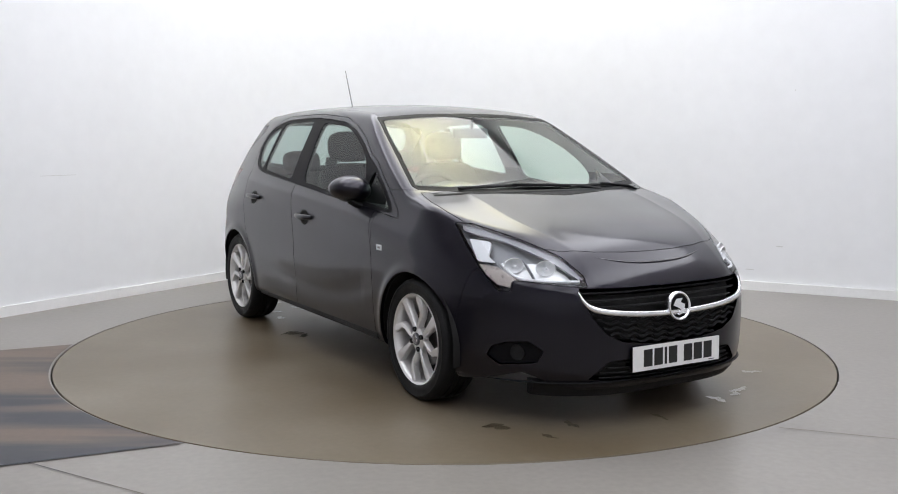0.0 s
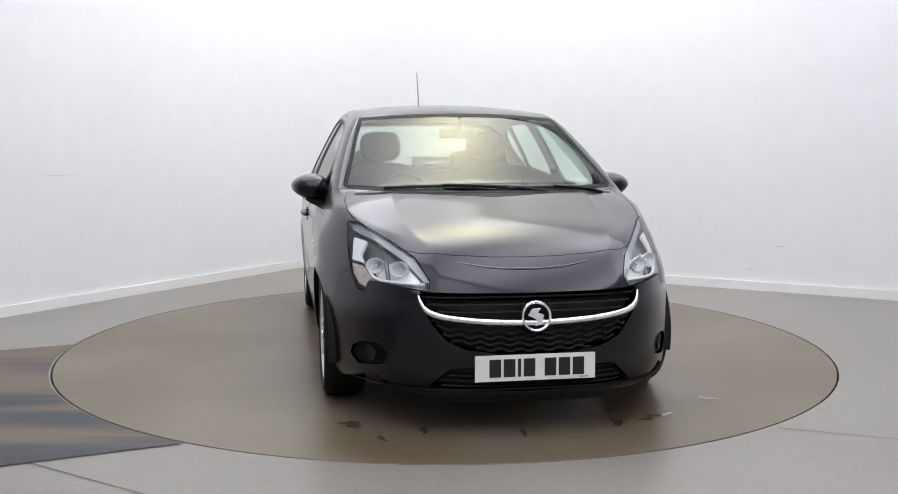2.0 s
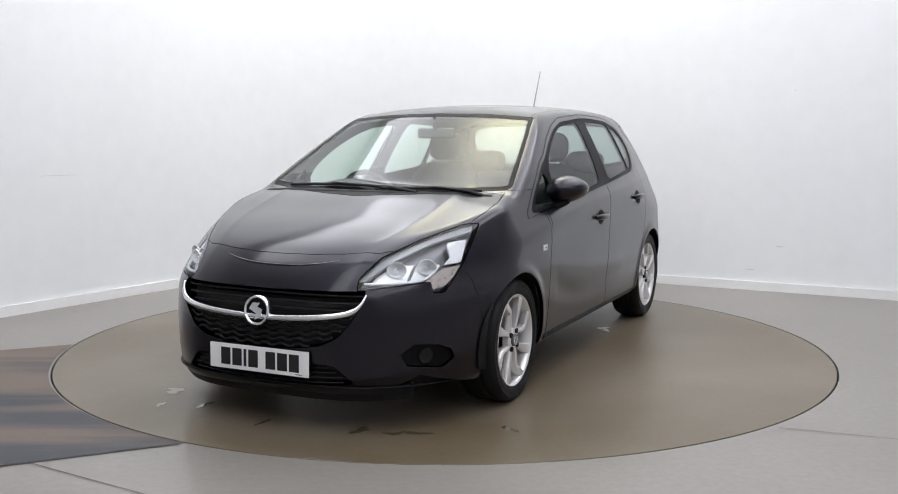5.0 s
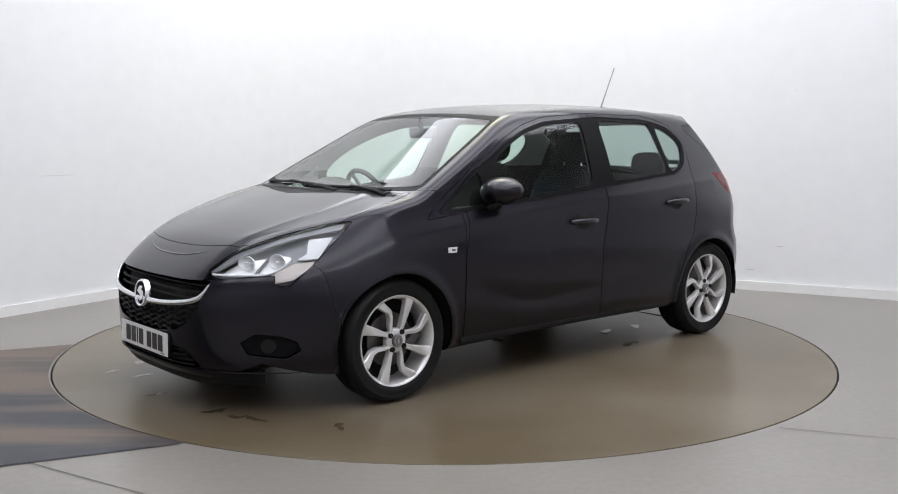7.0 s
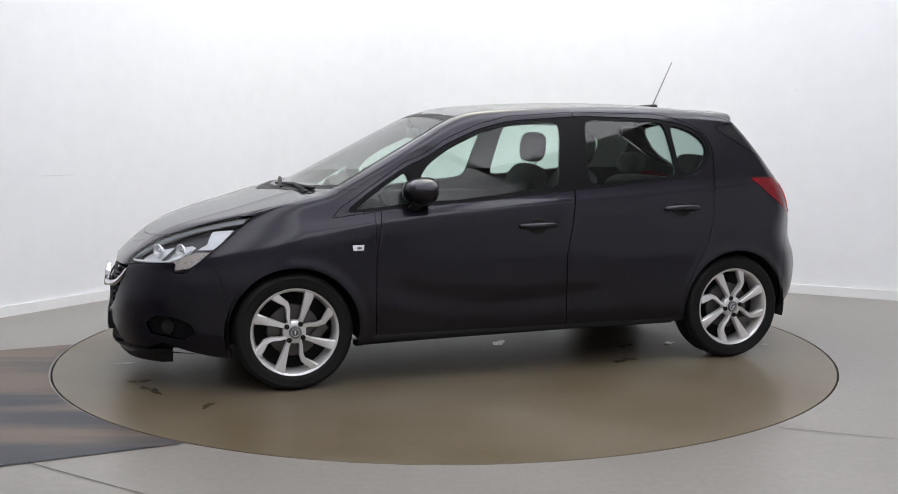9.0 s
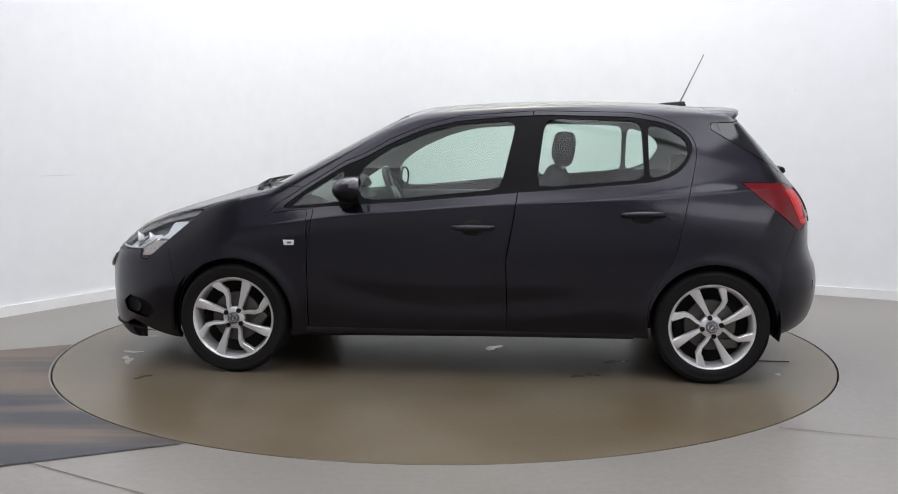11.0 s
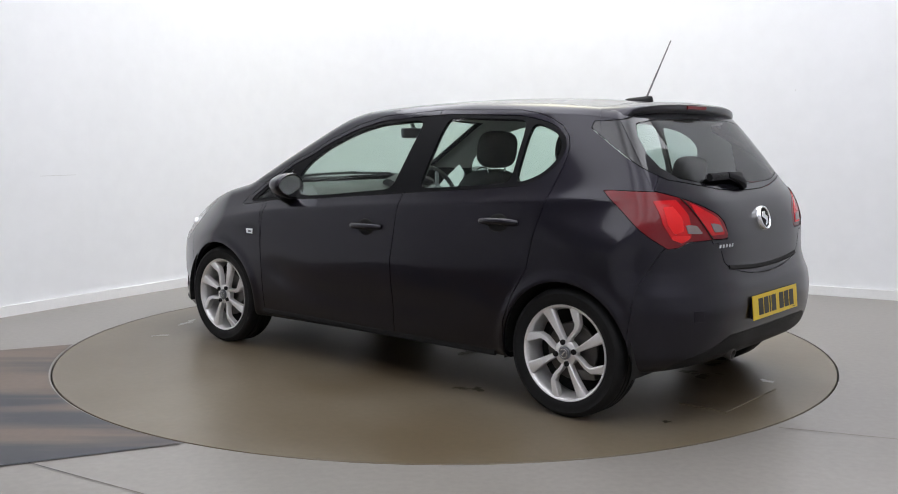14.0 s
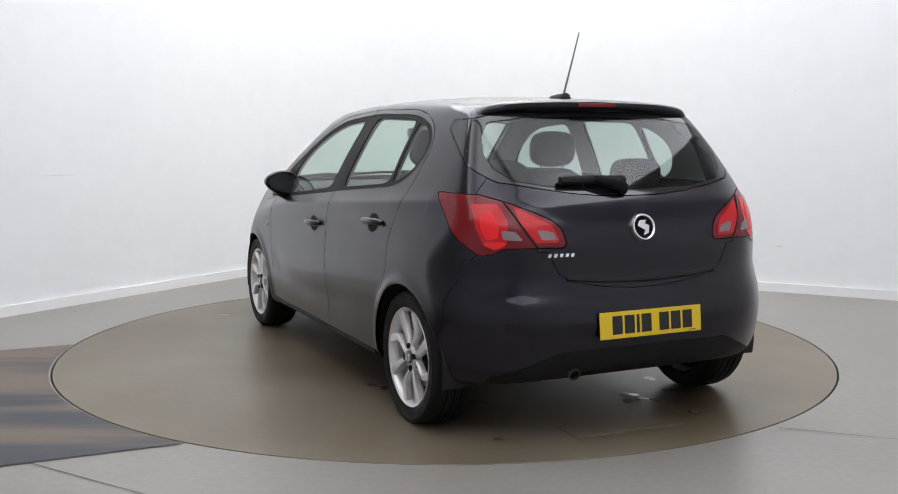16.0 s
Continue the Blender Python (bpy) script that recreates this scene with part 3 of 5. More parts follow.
SURROUND = [(1.0, 0.882), (0.86, 0.985), (0.66, 1.11), (0.555, 1.15), (0.42, 1.228), (0.24, 1.303), (0.06, 1.348), (-0.25, 1.37), (-0.40, 1.378), (-0.84, 1.367),
            (-0.99, 1.341), (-1.06, 1.318), (-1.115, 1.282), (-1.145, 1.243), (-1.152, 1.20), (-1.136, 1.152), (-1.10, 1.105), (-1.045, 1.066), (-0.985, 1.046), (-0.93, 1.034), (-0.35, 0.988), (0.36, 0.927), (0.6, 0.912)]
DOOR_F = [(0.84, 0.0), (0.845, 0.35), (0.845, 0.65), (0.812, 0.89), (1.06, 0.86), (1.02, 0.905), (0.86, 1.01), (0.66, 1.135), (0.56, 1.175), (0.42, 1.255), (0.24, 1.33), (0.06, 1.375),
          (-0.335, 1.402), (-0.262, 1.005), (-0.228, 0.785), (-0.20, 0.637), (-0.208, 0.35), (-0.208, 0.0)]
DOOR_R = [(-0.208, 0.0), (-0.208, 0.35), (-0.20, 0.637), (-0.228, 0.785), (-0.262, 1.005), (-0.335, 1.402), (-0.84, 1.394), (-0.95, 1.376), (-1.03, 1.352), (-1.10, 1.318), (-1.15, 1.272), (-1.172, 1.22), (-1.172, 1.16),
          (-1.155, 1.08), (-1.13, 0.98), (-1.06, 0.66), (-0.98, 0.53), (-0.93, 0.40), (-0.92, 0.0)]
SCREEN = [(-0.575, 1.372), (-0.3, 1.392), (0, 1.398), (0.3, 1.392), (0.575, 1.372), (0.612, 1.29), (0.715, 1.02), (0.70, 1.0), (0.4, 0.985), (0, 0.97), (-0.4, 0.985), (-0.70, 1.0), (-0.715, 1.02), (-0.612, 1.29)]
BACK_WIN = [(0.0, 1.395), (0.4, 1.385), (0.60, 1.34), (0.85, 1.31), (0.85, 1.085), (0.577, 1.075), (0.46, 1.055), (0.29, 1.03), (0.15, 1.018), (0, 1.016)]
BONNET = [(1.27, 0.0), (1.22, 0.4), (1.13, 0.62), (1.06, 0.70), (1.2, 0.725), (1.35, 0.722), (1.5, 0.695), (1.68, 0.62), (1.82, 0.535), (1.885, 0.45), (1.925, 0.3), (1.945, 0.15), (1.95, 0.0)]
HEADLIGHT = [(0.68, 0.868), (0.95, 0.885), (0.95, 0.58), (0.685, 0.595), (0.668, 0.642), (0.437, 0.620), (0.427, 0.667), (0.472, 0.745), (0.571, 0.81)]
TAILLIGHT = [(0.376, 0.835), (0.39, 0.89), (0.425, 0.927), (0.50, 0.962), (0.60, 1.003), (0.68, 1.03), (0.95, 1.045), (0.95, 0.75), (0.70, 0.79), (0.673, 0.794), (0.633, 0.816), (0.5, 0.82), (0.39, 0.818)]
TAILGATE = [(0.0, 0.638), (0.08, 0.639), (0.22, 0.652), (0.354, 0.678), (0.417, 0.713), (0.462, 0.804), (0.50, 0.80), (0.605, 1.0), (0.69, 1.034), (0.629, 1.097), (0.72, 1.14), (0.75, 1.22), (0.70, 1.30), (0.66, 1.40), (0.62, 1.5), (0.0, 1.5)]
FOG = [(0.60, 0.346), (0.642, 0.383), (0.70, 0.372), (0.735, 0.345), (0.743, 0.303), (0.713, 0.268), (0.616, 0.293)]
GRILLE = [(0.0, 0.612), (0.3, 0.615), (0.475, 0.62), (0.478, 0.58), (0.44, 0.50), (0.38, 0.425), (0.30, 0.385), (0.15, 0.365), (0.0, 0.36)]
INTAKE = [(0.0, 0.30), (0.30, 0.305), (0.36, 0.30), (0.44, 0.225), (0.3, 0.208), (0.0, 0.195)]


def softened(poly):
    """An outline with its corners rounded off."""
    for _ in range(2):
        out = []
        for (ax, ay), (bx, by) in zip(poly, poly[1:] + poly[:1]):
            k = min(0.25, 0.03 / max(math.hypot(bx - ax, by - ay), 1e-6))
            out += [(ax + (bx - ax) * k, ay + (by - ay) * k), (bx + (ax - bx) * k, by + (ay - by) * k)]
        poly = out
    return poly


FRONT_WIN, REAR_WIN, QUARTER, SURROUND = (softened(p) for p in (FRONT_WIN, REAR_WIN, QUARTER, SURROUND))


def both(half):
    """An outline given for one side, with its mirror image."""
    return half + [(-y, z) for y, z in half[::-1] if abs(y) > 1e-6]


def both_top(half):
    return half + [(x, -y) for x, y in half[::-1] if abs(y) > 1e-6]


def side_of(poly, sign, grow=0.0):
    def s(x, y, z):
        d = outline_distance(poly, x, z) - grow
        return np.maximum(d, (half_width(x, z) - 0.075) - sign * y)
    return s


def front_of(poly, x0, x1=9.0):
    def s(x, y, z):
        return np.maximum(np.maximum(outline_distance(poly, y, z), x0 - x), x - x1)
    return s


def rear_of(poly, x0):
    def s(x, y, z):
        return np.maximum(outline_distance(poly, y, z), x - x0)
    return s


def lit_line(ax, az, bx, bz):
    """Signed distance from a slanting line in side view."""
    L = math.hypot(bx - ax, bz - az)
    return lambda x, z: ((x - ax) * (bz - az) - (z - az) * (bx - ax)) / L


def build_body(car):
    global SKIN
    SKIN = sh = Sheet()
    got = {}
    for wx in (AXLE, -AXLE):
        sh.cut(lambda x, y, z: np.maximum(np.hypot(x - wx, z - HUB_Z) - 0.326, 0.42 - np.abs(y)))
    got["windscreen"] = sh.cut(lambda x, y, z: front_of(SCREEN, 0.15, 1.5)(x, y, z) + 0.02)
    got["screen_border"] = sh.cut(front_of(SCREEN, 0.15, 1.5))
    clear = [(0.0, 1.352), (0.38, 1.345), (0.54, 1.325), (0.585, 1.27), (0.605, 1.19), (0.59, 1.13), (0.53, 1.085), (0.35, 1.055), (0, 1.043)]
    got["rear_window"] = sh.cut(rear_of(both(clear), -1.2))
    edge = lit_line(-1.318, 1.262, -1.66, 1.055)
    got["window_border"] = sh.cut(lambda x, y, z: np.maximum(rear_of(both(BACK_WIN), -1.25)(x, y, z), -edge(x, z)))
    sides = []
    for sg in (1, -1):
        w = {}
        for nm, poly in (("front_window", FRONT_WIN), ("corner_window", SMALL_WIN), ("rear_side_window", REAR_WIN), ("quarter_window", QUARTER)):
            w[nm] = sh.cut(side_of(poly, sg))
        w["trim"] = sh.cut(side_of(SURROUND, sg))
        hl = lit_line(1.475, 0.835, 1.765, 0.60)
        w["head"] = sh.cut(lambda x, y, z: np.maximum(np.maximum(outline_distance(HEADLIGHT, sg * y, z), 1.3 - x), hl(x, z)))
        tl = lit_line(-1.42, 1.01, -1.69, 0.79)
        w["tail"] = sh.cut(lambda x, y, z: np.maximum(np.maximum(outline_distance(TAILLIGHT, sg * y, z), x + 1.3), -tl(x, z)))
        sides.append((sg, w))
    got["grille_opening"] = sh.cut(front_of(both(GRILLE), 1.7))
    got["intake"] = sh.cut(front_of(both(INTAKE), 1.7))
    got["bonnet"] = sh.cut(lambda x, y, z: np.maximum(outline_distance(both_top(BONNET), x, y), 0.62 - z))
    gate = rear_of(both(TAILGATE), -1.22)
    got["tailgate"] = sh.cut(lambda x, y, z: np.maximum(gate(x, y, z), np.where(z > 1.258, x + 1.24 + 0.43 * (1.44 - z), np.where(z > 1.10, -edge(x, z), -1.0))))
    for sg, w in sides:
        w["door_f"] = sh.cut(side_of(DOOR_F, sg))
        w["door_r"] = sh.cut(side_of(DOOR_R, sg))
    fb = [(1.57, 0.0), (1.58, 0.45), (1.63, 0.66), (1.70, 0.72), (1.78, 0.86), (2.4, 0.86), (2.4, 0.0)]
    rb = [(-1.57, 0.0), (-1.575, 0.42), (-1.60, 0.62), (-1.672, 0.775), (-1.70, 0.82), (-2.3, 0.82), (-2.3, 0.0)]
    got["rear_valance"] = sh.cut(lambda x, y, z: np.maximum(np.maximum(z - (0.395 - 0.10 * np.clip((np.abs(y) - 0.42) / 0.25, 0, 1)), x + 1.5), np.abs(y) - 0.68))
    fog = {sg: sh.cut(front_of([(sg * y, z) for y, z in FOG], 1.5)) for sg in (1, -1)}
    got["front_bumper"] = sh.cut(lambda x, y, z: outline_distance(fb, x, z))
    got["rear_bumper"] = sh.cut(lambda x, y, z: outline_distance(rb, x, z))
    got["roof"] = sh.cut(lambda x, y, z: np.maximum(np.maximum(np.abs(y) - (0.555 - 0.05 * (x - 0.1) ** 2 * 0.3), 1.30 - z), np.maximum(-1.31 - x, x - 0.6)))
    for sg, w in sides:
        w["fender"] = sh.cut(lambda x, y, z: np.maximum(np.maximum(0.846 - x, z - 1.0), -sg * y))
        w["body_side"] = sh.cut(lambda x, y, z: -sg * y)

    opaque = [got[k] for k in ("bonnet", "tailgate", "rear_valance", "front_bumper", "rear_bumper", "roof")]
    panel("bonnet", got["bonnet"], PAINT, car, "dark metallic bonnet with soft creases", 0.0025)
    panel("roof", got["roof"], PAINT, car, gap=0.0015)
    panel("front_bumper", got["front_bumper"], PAINT, car, gap=0.0012)
    panel("rear_bumper", got["rear_bumper"], PAINT, car, gap=0.0012)
    panel("rear_valance", got["rear_valance"], PLASTIC, car, "black plastic lower bumper insert", gap=0.001)
    gate = panel("tailgate", got["tailgate"], PAINT, car, gap=0.0025)
    ws = panel("windscreen", got["windscreen"], GLASS_WS, car, "clear greenish windscreen", gap=0.0, lip=0.006)
    panel("screen_border", got["screen_border"], TRIM, ws, "black border of the windscreen", gap=0.003, lip=0.012)
    rw = panel("rear_window", got["rear_window"], GLASS_REAR, gate, "tinted rear window", gap=0.0, lip=0.006)
    panel("window_border", got["window_border"], FRIT, rw, "black printed glass border", gap=0.0035, lip=0.014)
    for sg, w in sides:
        body = panel("body_side", w["body_side"], PAINT, car, gap=0.001)
        panel("front_wing", w["fender"], PAINT, car, gap=0.0012)
        df = panel("front_door", w["door_f"], PAINT, car, gap=0.0028)
        dr = panel("rear_door", w["door_r"], PAINT, car, gap=0.0028)
        panel("window_trim", w["trim"], TRIM, car, "gloss black window surround", gap=0.0005, inset=0.003)
        g = [panel("front_window", w["front_window"], GLASS, df, "greenish door glass", 0.001, 0.004, 0.006),
             panel("corner_window", w["corner_window"], GLASS, df, "small corner pane", 0.001, 0.004, 0.006),
             panel("rear_side_window", w["rear_side_window"], GLASS, dr, "greenish door glass", 0.001, 0.004, 0.006),
             panel("quarter_window", w["quarter_window"], GLASS, dr, "small corner pane", 0.001, 0.004, 0.006)]
        for o in g:
            o.visible_shadow = False
        opaque += [w[k] for k in ("body_side", "fender", "door_f", "door_r", "trim")]
        head_lamp(car, sg, w["head"])
        tail_lamp(car, sg, w["tail"])
    ws.visible_shadow = rw.visible_shadow = False
    for sg in (1, -1):
        patch("fog_lamp_blank", fog[sg], TRIM, car, 0.014, "black blanked fog lamp recess", 0.001)
        p = on_front(sg * 0.672, 0.328)
        bm = bmesh.new()
        lathe(bm, [(0.036, -0.014), (0.034, -0.006), (0.028, -0.008), (0.001, -0.009)], 24, facing(p, normal_at(p)))
        part("fog_lamp_cap", bm, PLASTIC, car, "round black fog lamp blank", smooth=True)
    front_grille(car, got["grille_opening"], got["intake"])
    # inner lining: dark below the windows to block light at panel gaps, pale above
    allt = np.concatenate(opaque)
    zc = SKIN.v[allt][:, :, 2].mean(1)
    xc = SKIN.v[allt][:, :, 0].mean(1)
    pale = (zc > 1.06) & (xc < 0.95) & (xc > -1.35)
    for nm, sel, m, lab in (("cabin_lining", pale, HEADLINER, "pale roof lining and pillars"), ("inner_shell", ~pale, DARK, "dark inner shell added to block light at the panel gaps")):
        ids, loc = np.unique(allt[sel], return_inverse=True)
        v = SKIN.v[ids]
        v = v - grade(v) * 0.024
        obj(nm, v, loc.reshape(-1, 3)[:, ::-1], m, car, lab)


def patch(name, tris, material, parent, depth, label="", shrink=0.0):
    """The surface behind an opening, set in by a depth."""
    return panel(name, tris, material, parent, label, gap=shrink, lip=-depth * 0.98, inset=depth)


def dish(bm, m, r, depth, seg=28):
    prof = [(r * t / 8, depth * (t / 8) ** 2) for t in range(0, 9)]
    prof[0] = (0.001, 0)
    lathe(bm, prof + [(r * 1.06, depth), (r * 1.06, depth - 0.006)], seg, m)


def head_lamp(car, sg, tris):
    t = panel("headlight", tris, LENS, car, "clear headlight with chrome reflectors and white light guide", gap=0.003, lip=0.008)
    t.visible_shadow = False
    patch("housing", tris, LAMP_IN, t, 0.05, "dark grey lamp housing", 0.004)
    top = [(0.40, 0.66), (0.47, 0.76), (0.571, 0.83), (0.70, 0.90), (0.72, 0.842), (0.62, 0.803), (0.52, 0.735), (0.452, 0.66)]
    drl = [(0.665, 0.803), (0.719, 0.812), (0.728, 0.765), (0.735, 0.716), (0.688, 0.712), (0.698, 0.742)]
    inside = [(0.470, 0.658), (0.478, 0.69), (0.515, 0.722), (0.575, 0.735), (0.600, 0.735), (0.604, 0.658)]
    outside = [(0.612, 0.658), (0.608, 0.735), (0.645, 0.745), (0.665, 0.735), (0.668, 0.70), (0.655, 0.662)]
    turn = [(0.664, 0.606), (0.657, 0.650), (0.690, 0.698), (0.737, 0.706), (0.741, 0.680), (0.715, 0.622)]
    for nm, poly, m, d, lab in (("upper_bezel", top, LAMP_SILVER, 0.014, "silvered upper bezel"), ("light_guide", drl, DRL, 0.016, "white daytime light block"),
                                ("dip_bowl", inside, REFLECT, 0.042, "fluted chrome reflector"), ("main_bowl", outside, REFLECT, 0.042, "fluted chrome reflector"),
                                ("indicator", turn, INDICATOR, 0.014, "pale indicator chamber")):
        k = sub(tris, lambda x, y, z: outline_distance(poly, sg * y, z))
        if len(k) > 6:
            panel(nm, k, m, t, lab, gap=0.001, lip=0.012, inset=d)
    fwd = Matrix.Rotation(radians(90), 4, "Y")
    for y, z, r, nm in ((0.632, 0.700, 0.036, "main_reflector"), (0.540, 0.694, 0.036, "dip_reflector")):
        p = on_front(sg * y, z)
        bm = bmesh.new()
        dish(bm, Matrix.Translation(p + Vector((-0.06, sg * -0.012, 0))) @ Matrix.Rotation(radians(sg * 26), 4, "Z") @ fwd @ Matrix.Diagonal((0.9, 1.15, 1, 1)), r, 0.036)
        part(nm, bm, REFLECT, t, "faceted chrome reflector", smooth=True)
        bm = bmesh.new()
        bmesh.ops.create_uvsphere(bm, u_segments=12, v_segments=8, radius=0.010, matrix=Matrix.Translation(p + Vector((-0.045, sg * -0.006, 0))) @ Matrix.Diagonal((2.0, 1, 1, 1)))
        part("bulb", bm, CHROME, t, smooth=True)
    # bright blade that runs under both reflectors and hooks up at the outer end
    pts = [(0.452, 0.652), (0.53, 0.650), (0.60, 0.650), (0.645, 0.655), (0.668, 0.678), (0.675, 0.712)]
    way = sunk(fronts_at([(sg * q.x, q.y) for q in catmull([(a, b, 0) for a, b in pts], 5)]), 0.014)
    bm = bmesh.new()
    tube(bm, way, 0.0065, 8, 1.0)
    part("lower_blade", bm, DRL, t, "white light blade", smooth=True)
    # divider between the two reflectors
    way = sunk(fronts_at([(sg * 0.607, z) for z in np.linspace(0.655, 0.735, 6)]), 0.028)
    bm = bmesh.new()
    tube(bm, way, 0.006, 6, 1.0, up=(1, 0, 0))
    part("divider", bm, LAMP_IN, t, smooth=True)


def sub(tris, s_of):
    """The piece of a patch that lies inside an outline, cut clean along it."""
    rest, SKIN.t = SKIN.t, tris
    inside = SKIN.cut(s_of)
    SKIN.t = rest
    return inside


def tail_lamp(car, sg, tris):
    t = panel("tail_light", tris, RED_DARK, car, "red tail light with smoked reversing lens", gap=0.0025, lip=0.012)
    core = [(0.718, 0.993), (0.63, 0.995), (0.607, 0.93), (0.62, 0.835), (0.665, 0.812), (0.70, 0.828), (0.722, 0.895)]
    inner = [(0.575, 0.985), (0.50, 0.945), (0.435, 0.91), (0.41, 0.862), (0.405, 0.838), (0.51, 0.838), (0.565, 0.92)]
    up = [(0.70, 0.965), (0.66, 0.968), (0.642, 0.92), (0.65, 0.86), (0.69, 0.85), (0.706, 0.895)]
    low = [(0.622, 0.845), (0.63, 0.828), (0.665, 0.812), (0.70, 0.828), (0.70, 0.845)]
    clear = [(0.505, 0.895), (0.434, 0.882), (0.413, 0.848), (0.487, 0.85)]
    clear2 = [(0.64, 0.892), (0.586, 0.885), (0.557, 0.847), (0.635, 0.852)]
    for nm, poly, m, d in (("lamp_core", core, RED, -0.0025), ("inner_lamp", inner, RED, -0.0025), ("reflector", up, RED_BRIGHT, -0.004), ("reflector_strip", low, RED_BRIGHT, -0.004), ("reversing_lens", clear, SMOKE, -0.005), ("indicator_lens", clear2, SMOKE, -0.006)):
        k = sub(tris, lambda x, y, z: outline_distance(poly, sg * y, z))
        if len(k) > 6:
            panel(nm, k, m, t, gap=0.001, lip=0.004, inset=d)
    # the split between wing and tailgate
    pts = []
    for z in np.linspace(0.822, 1.002, 9):
        p = on_rear(sg * (0.502 + 0.103 * ((z - 0.822) / 0.18) ** 0.8), z)
        pts.append(p + normal_at(p) * 0.0035)
    bm = bmesh.new()
    tube(bm, pts, 0.0028, 6)
    part("seam", bm, GAP_SHADE, t)


def front_grille(car, tris, low):
    g = tagged(new("grille"))
    g.parent = car
    patch("backing", tris, DARK, g, 0.055, "black grille backing", 0.001)
    # chrome wing that carries the badge
    half = [(-0.482, 0.605), (-0.468, 0.565), (-0.435, 0.535), (-0.36, 0.517), (-0.20, 0.501), (0.0, 0.494)]
    line = half + [(-y, z) for y, z in half[-2::-1]]
    way = [p + Vector((0.006, 0, 0)) for p in fronts_at([(q.x, q.y) for q in catmull([(y, z, 0) for y, z in line], 6)])]
    n = len(way)
    bm = bmesh.new()
    tube(bm, way, 0.0135, 10, 1.0, up=(1, 0, 0), taper=[0.25 + 0.75 * min(1, 5 * min(i, n - 1 - i) / n) for i in range(n)])
    part("chrome_bar", bm, CHROME, g, "chrome wing bar", smooth=True)
    # slats above the wing
    for k, z in enumerate((0.595, 0.565, 0.535)):
        w = (0.465, 0.44, 0.40)[k]
        pts = [p + Vector((-0.03, 0, 0)) for p in fronts_at([(y, z) for y in np.linspace(-w, w, 21)])]
        bm = bmesh.new()
        tube(bm, pts, 0.009, 8, 0.6)
        part("slat", bm, PLASTIC, g, smooth=True)
    # wavy lattice below the wing
    for k in range(5):
        z0 = 0.474 - 0.025 * k
        w = (0.43, 0.41, 0.385, 0.35, 0.25)[k]
        pts = []
        for y in np.linspace(-w, w, 90):
            z = z0 + 0.030 * (abs(y) / 0.43) ** 2 + 0.0055 * math.tanh(2.5 * math.sin(2 * math.pi * y / 0.085))
            pts.append((y, z))
        pts = [p + Vector((-0.014, 0, 0)) for p in fronts_at(pts)]
        bm = bmesh.new()
        tube(bm, pts, 0.0085, 6, 0.8)
        part("lattice_bar", bm, PLASTIC, g, smooth=True)
    i = tagged(new("lower_intake"))
    i.parent = car
    patch("backing", low, DARK, i, 0.04, "black lower intake", 0.001)
    for z in (0.285, 0.262, 0.24, 0.218):
        w = 0.36 + (z < 0.26) * 0.03
        pts = [p + Vector((-0.012, 0, 0)) for p in fronts_at([(y, z + 0.01 * (y / 0.4) ** 2) for y in np.linspace(-w, w, 25)])]
        bm = bmesh.new()
        tube(bm, pts, 0.006, 6, 0.7)
        part("slat", bm, PLASTIC, i, smooth=True)
    # lip that runs round the foot of the bumper, and the black skirt below it
    ys = np.linspace(-0.735, 0.735, 49)
    edge = fronts_at([(y, 0.209 - 0.010 * (abs(y) / 0.735) ** 4) for y in ys])
    bm = bmesh.new()
    tube(bm, [p + Vector((0.003, 0, 0)) for p in edge], 0.010, 8, 0.6, taper=[min(1.0, 0.25 + 0.2 * min(i, 48 - i)) for i in range(49)])
    part("front_lip", bm, TRIM, car, "satin black front lip", smooth=True)
    bm = bmesh.new()
    rows = [[bm.verts.new((p.x - dx, p.y * k, z)) for dx, k, z in ((0.012, 1.0, 0.205), (0.022, 0.995, 0.165), (0.045, 0.985, 0.138), (0.09, 0.97, 0.136), (0.09, 0.97, 0.205))] for p in edge[4:-4]]
    for a, b in zip(rows, rows[1:]):
        for k in range(5):
            m = (k + 1) % 5
            bm.faces.new((a[k], a[m], b[m], b[k]))
    bm.faces.new(rows[0][::-1])
    bm.faces.new(rows[-1])
    part("air_dam", bm, PLASTIC, car, "black plastic skirt under the bumper", smooth=True)


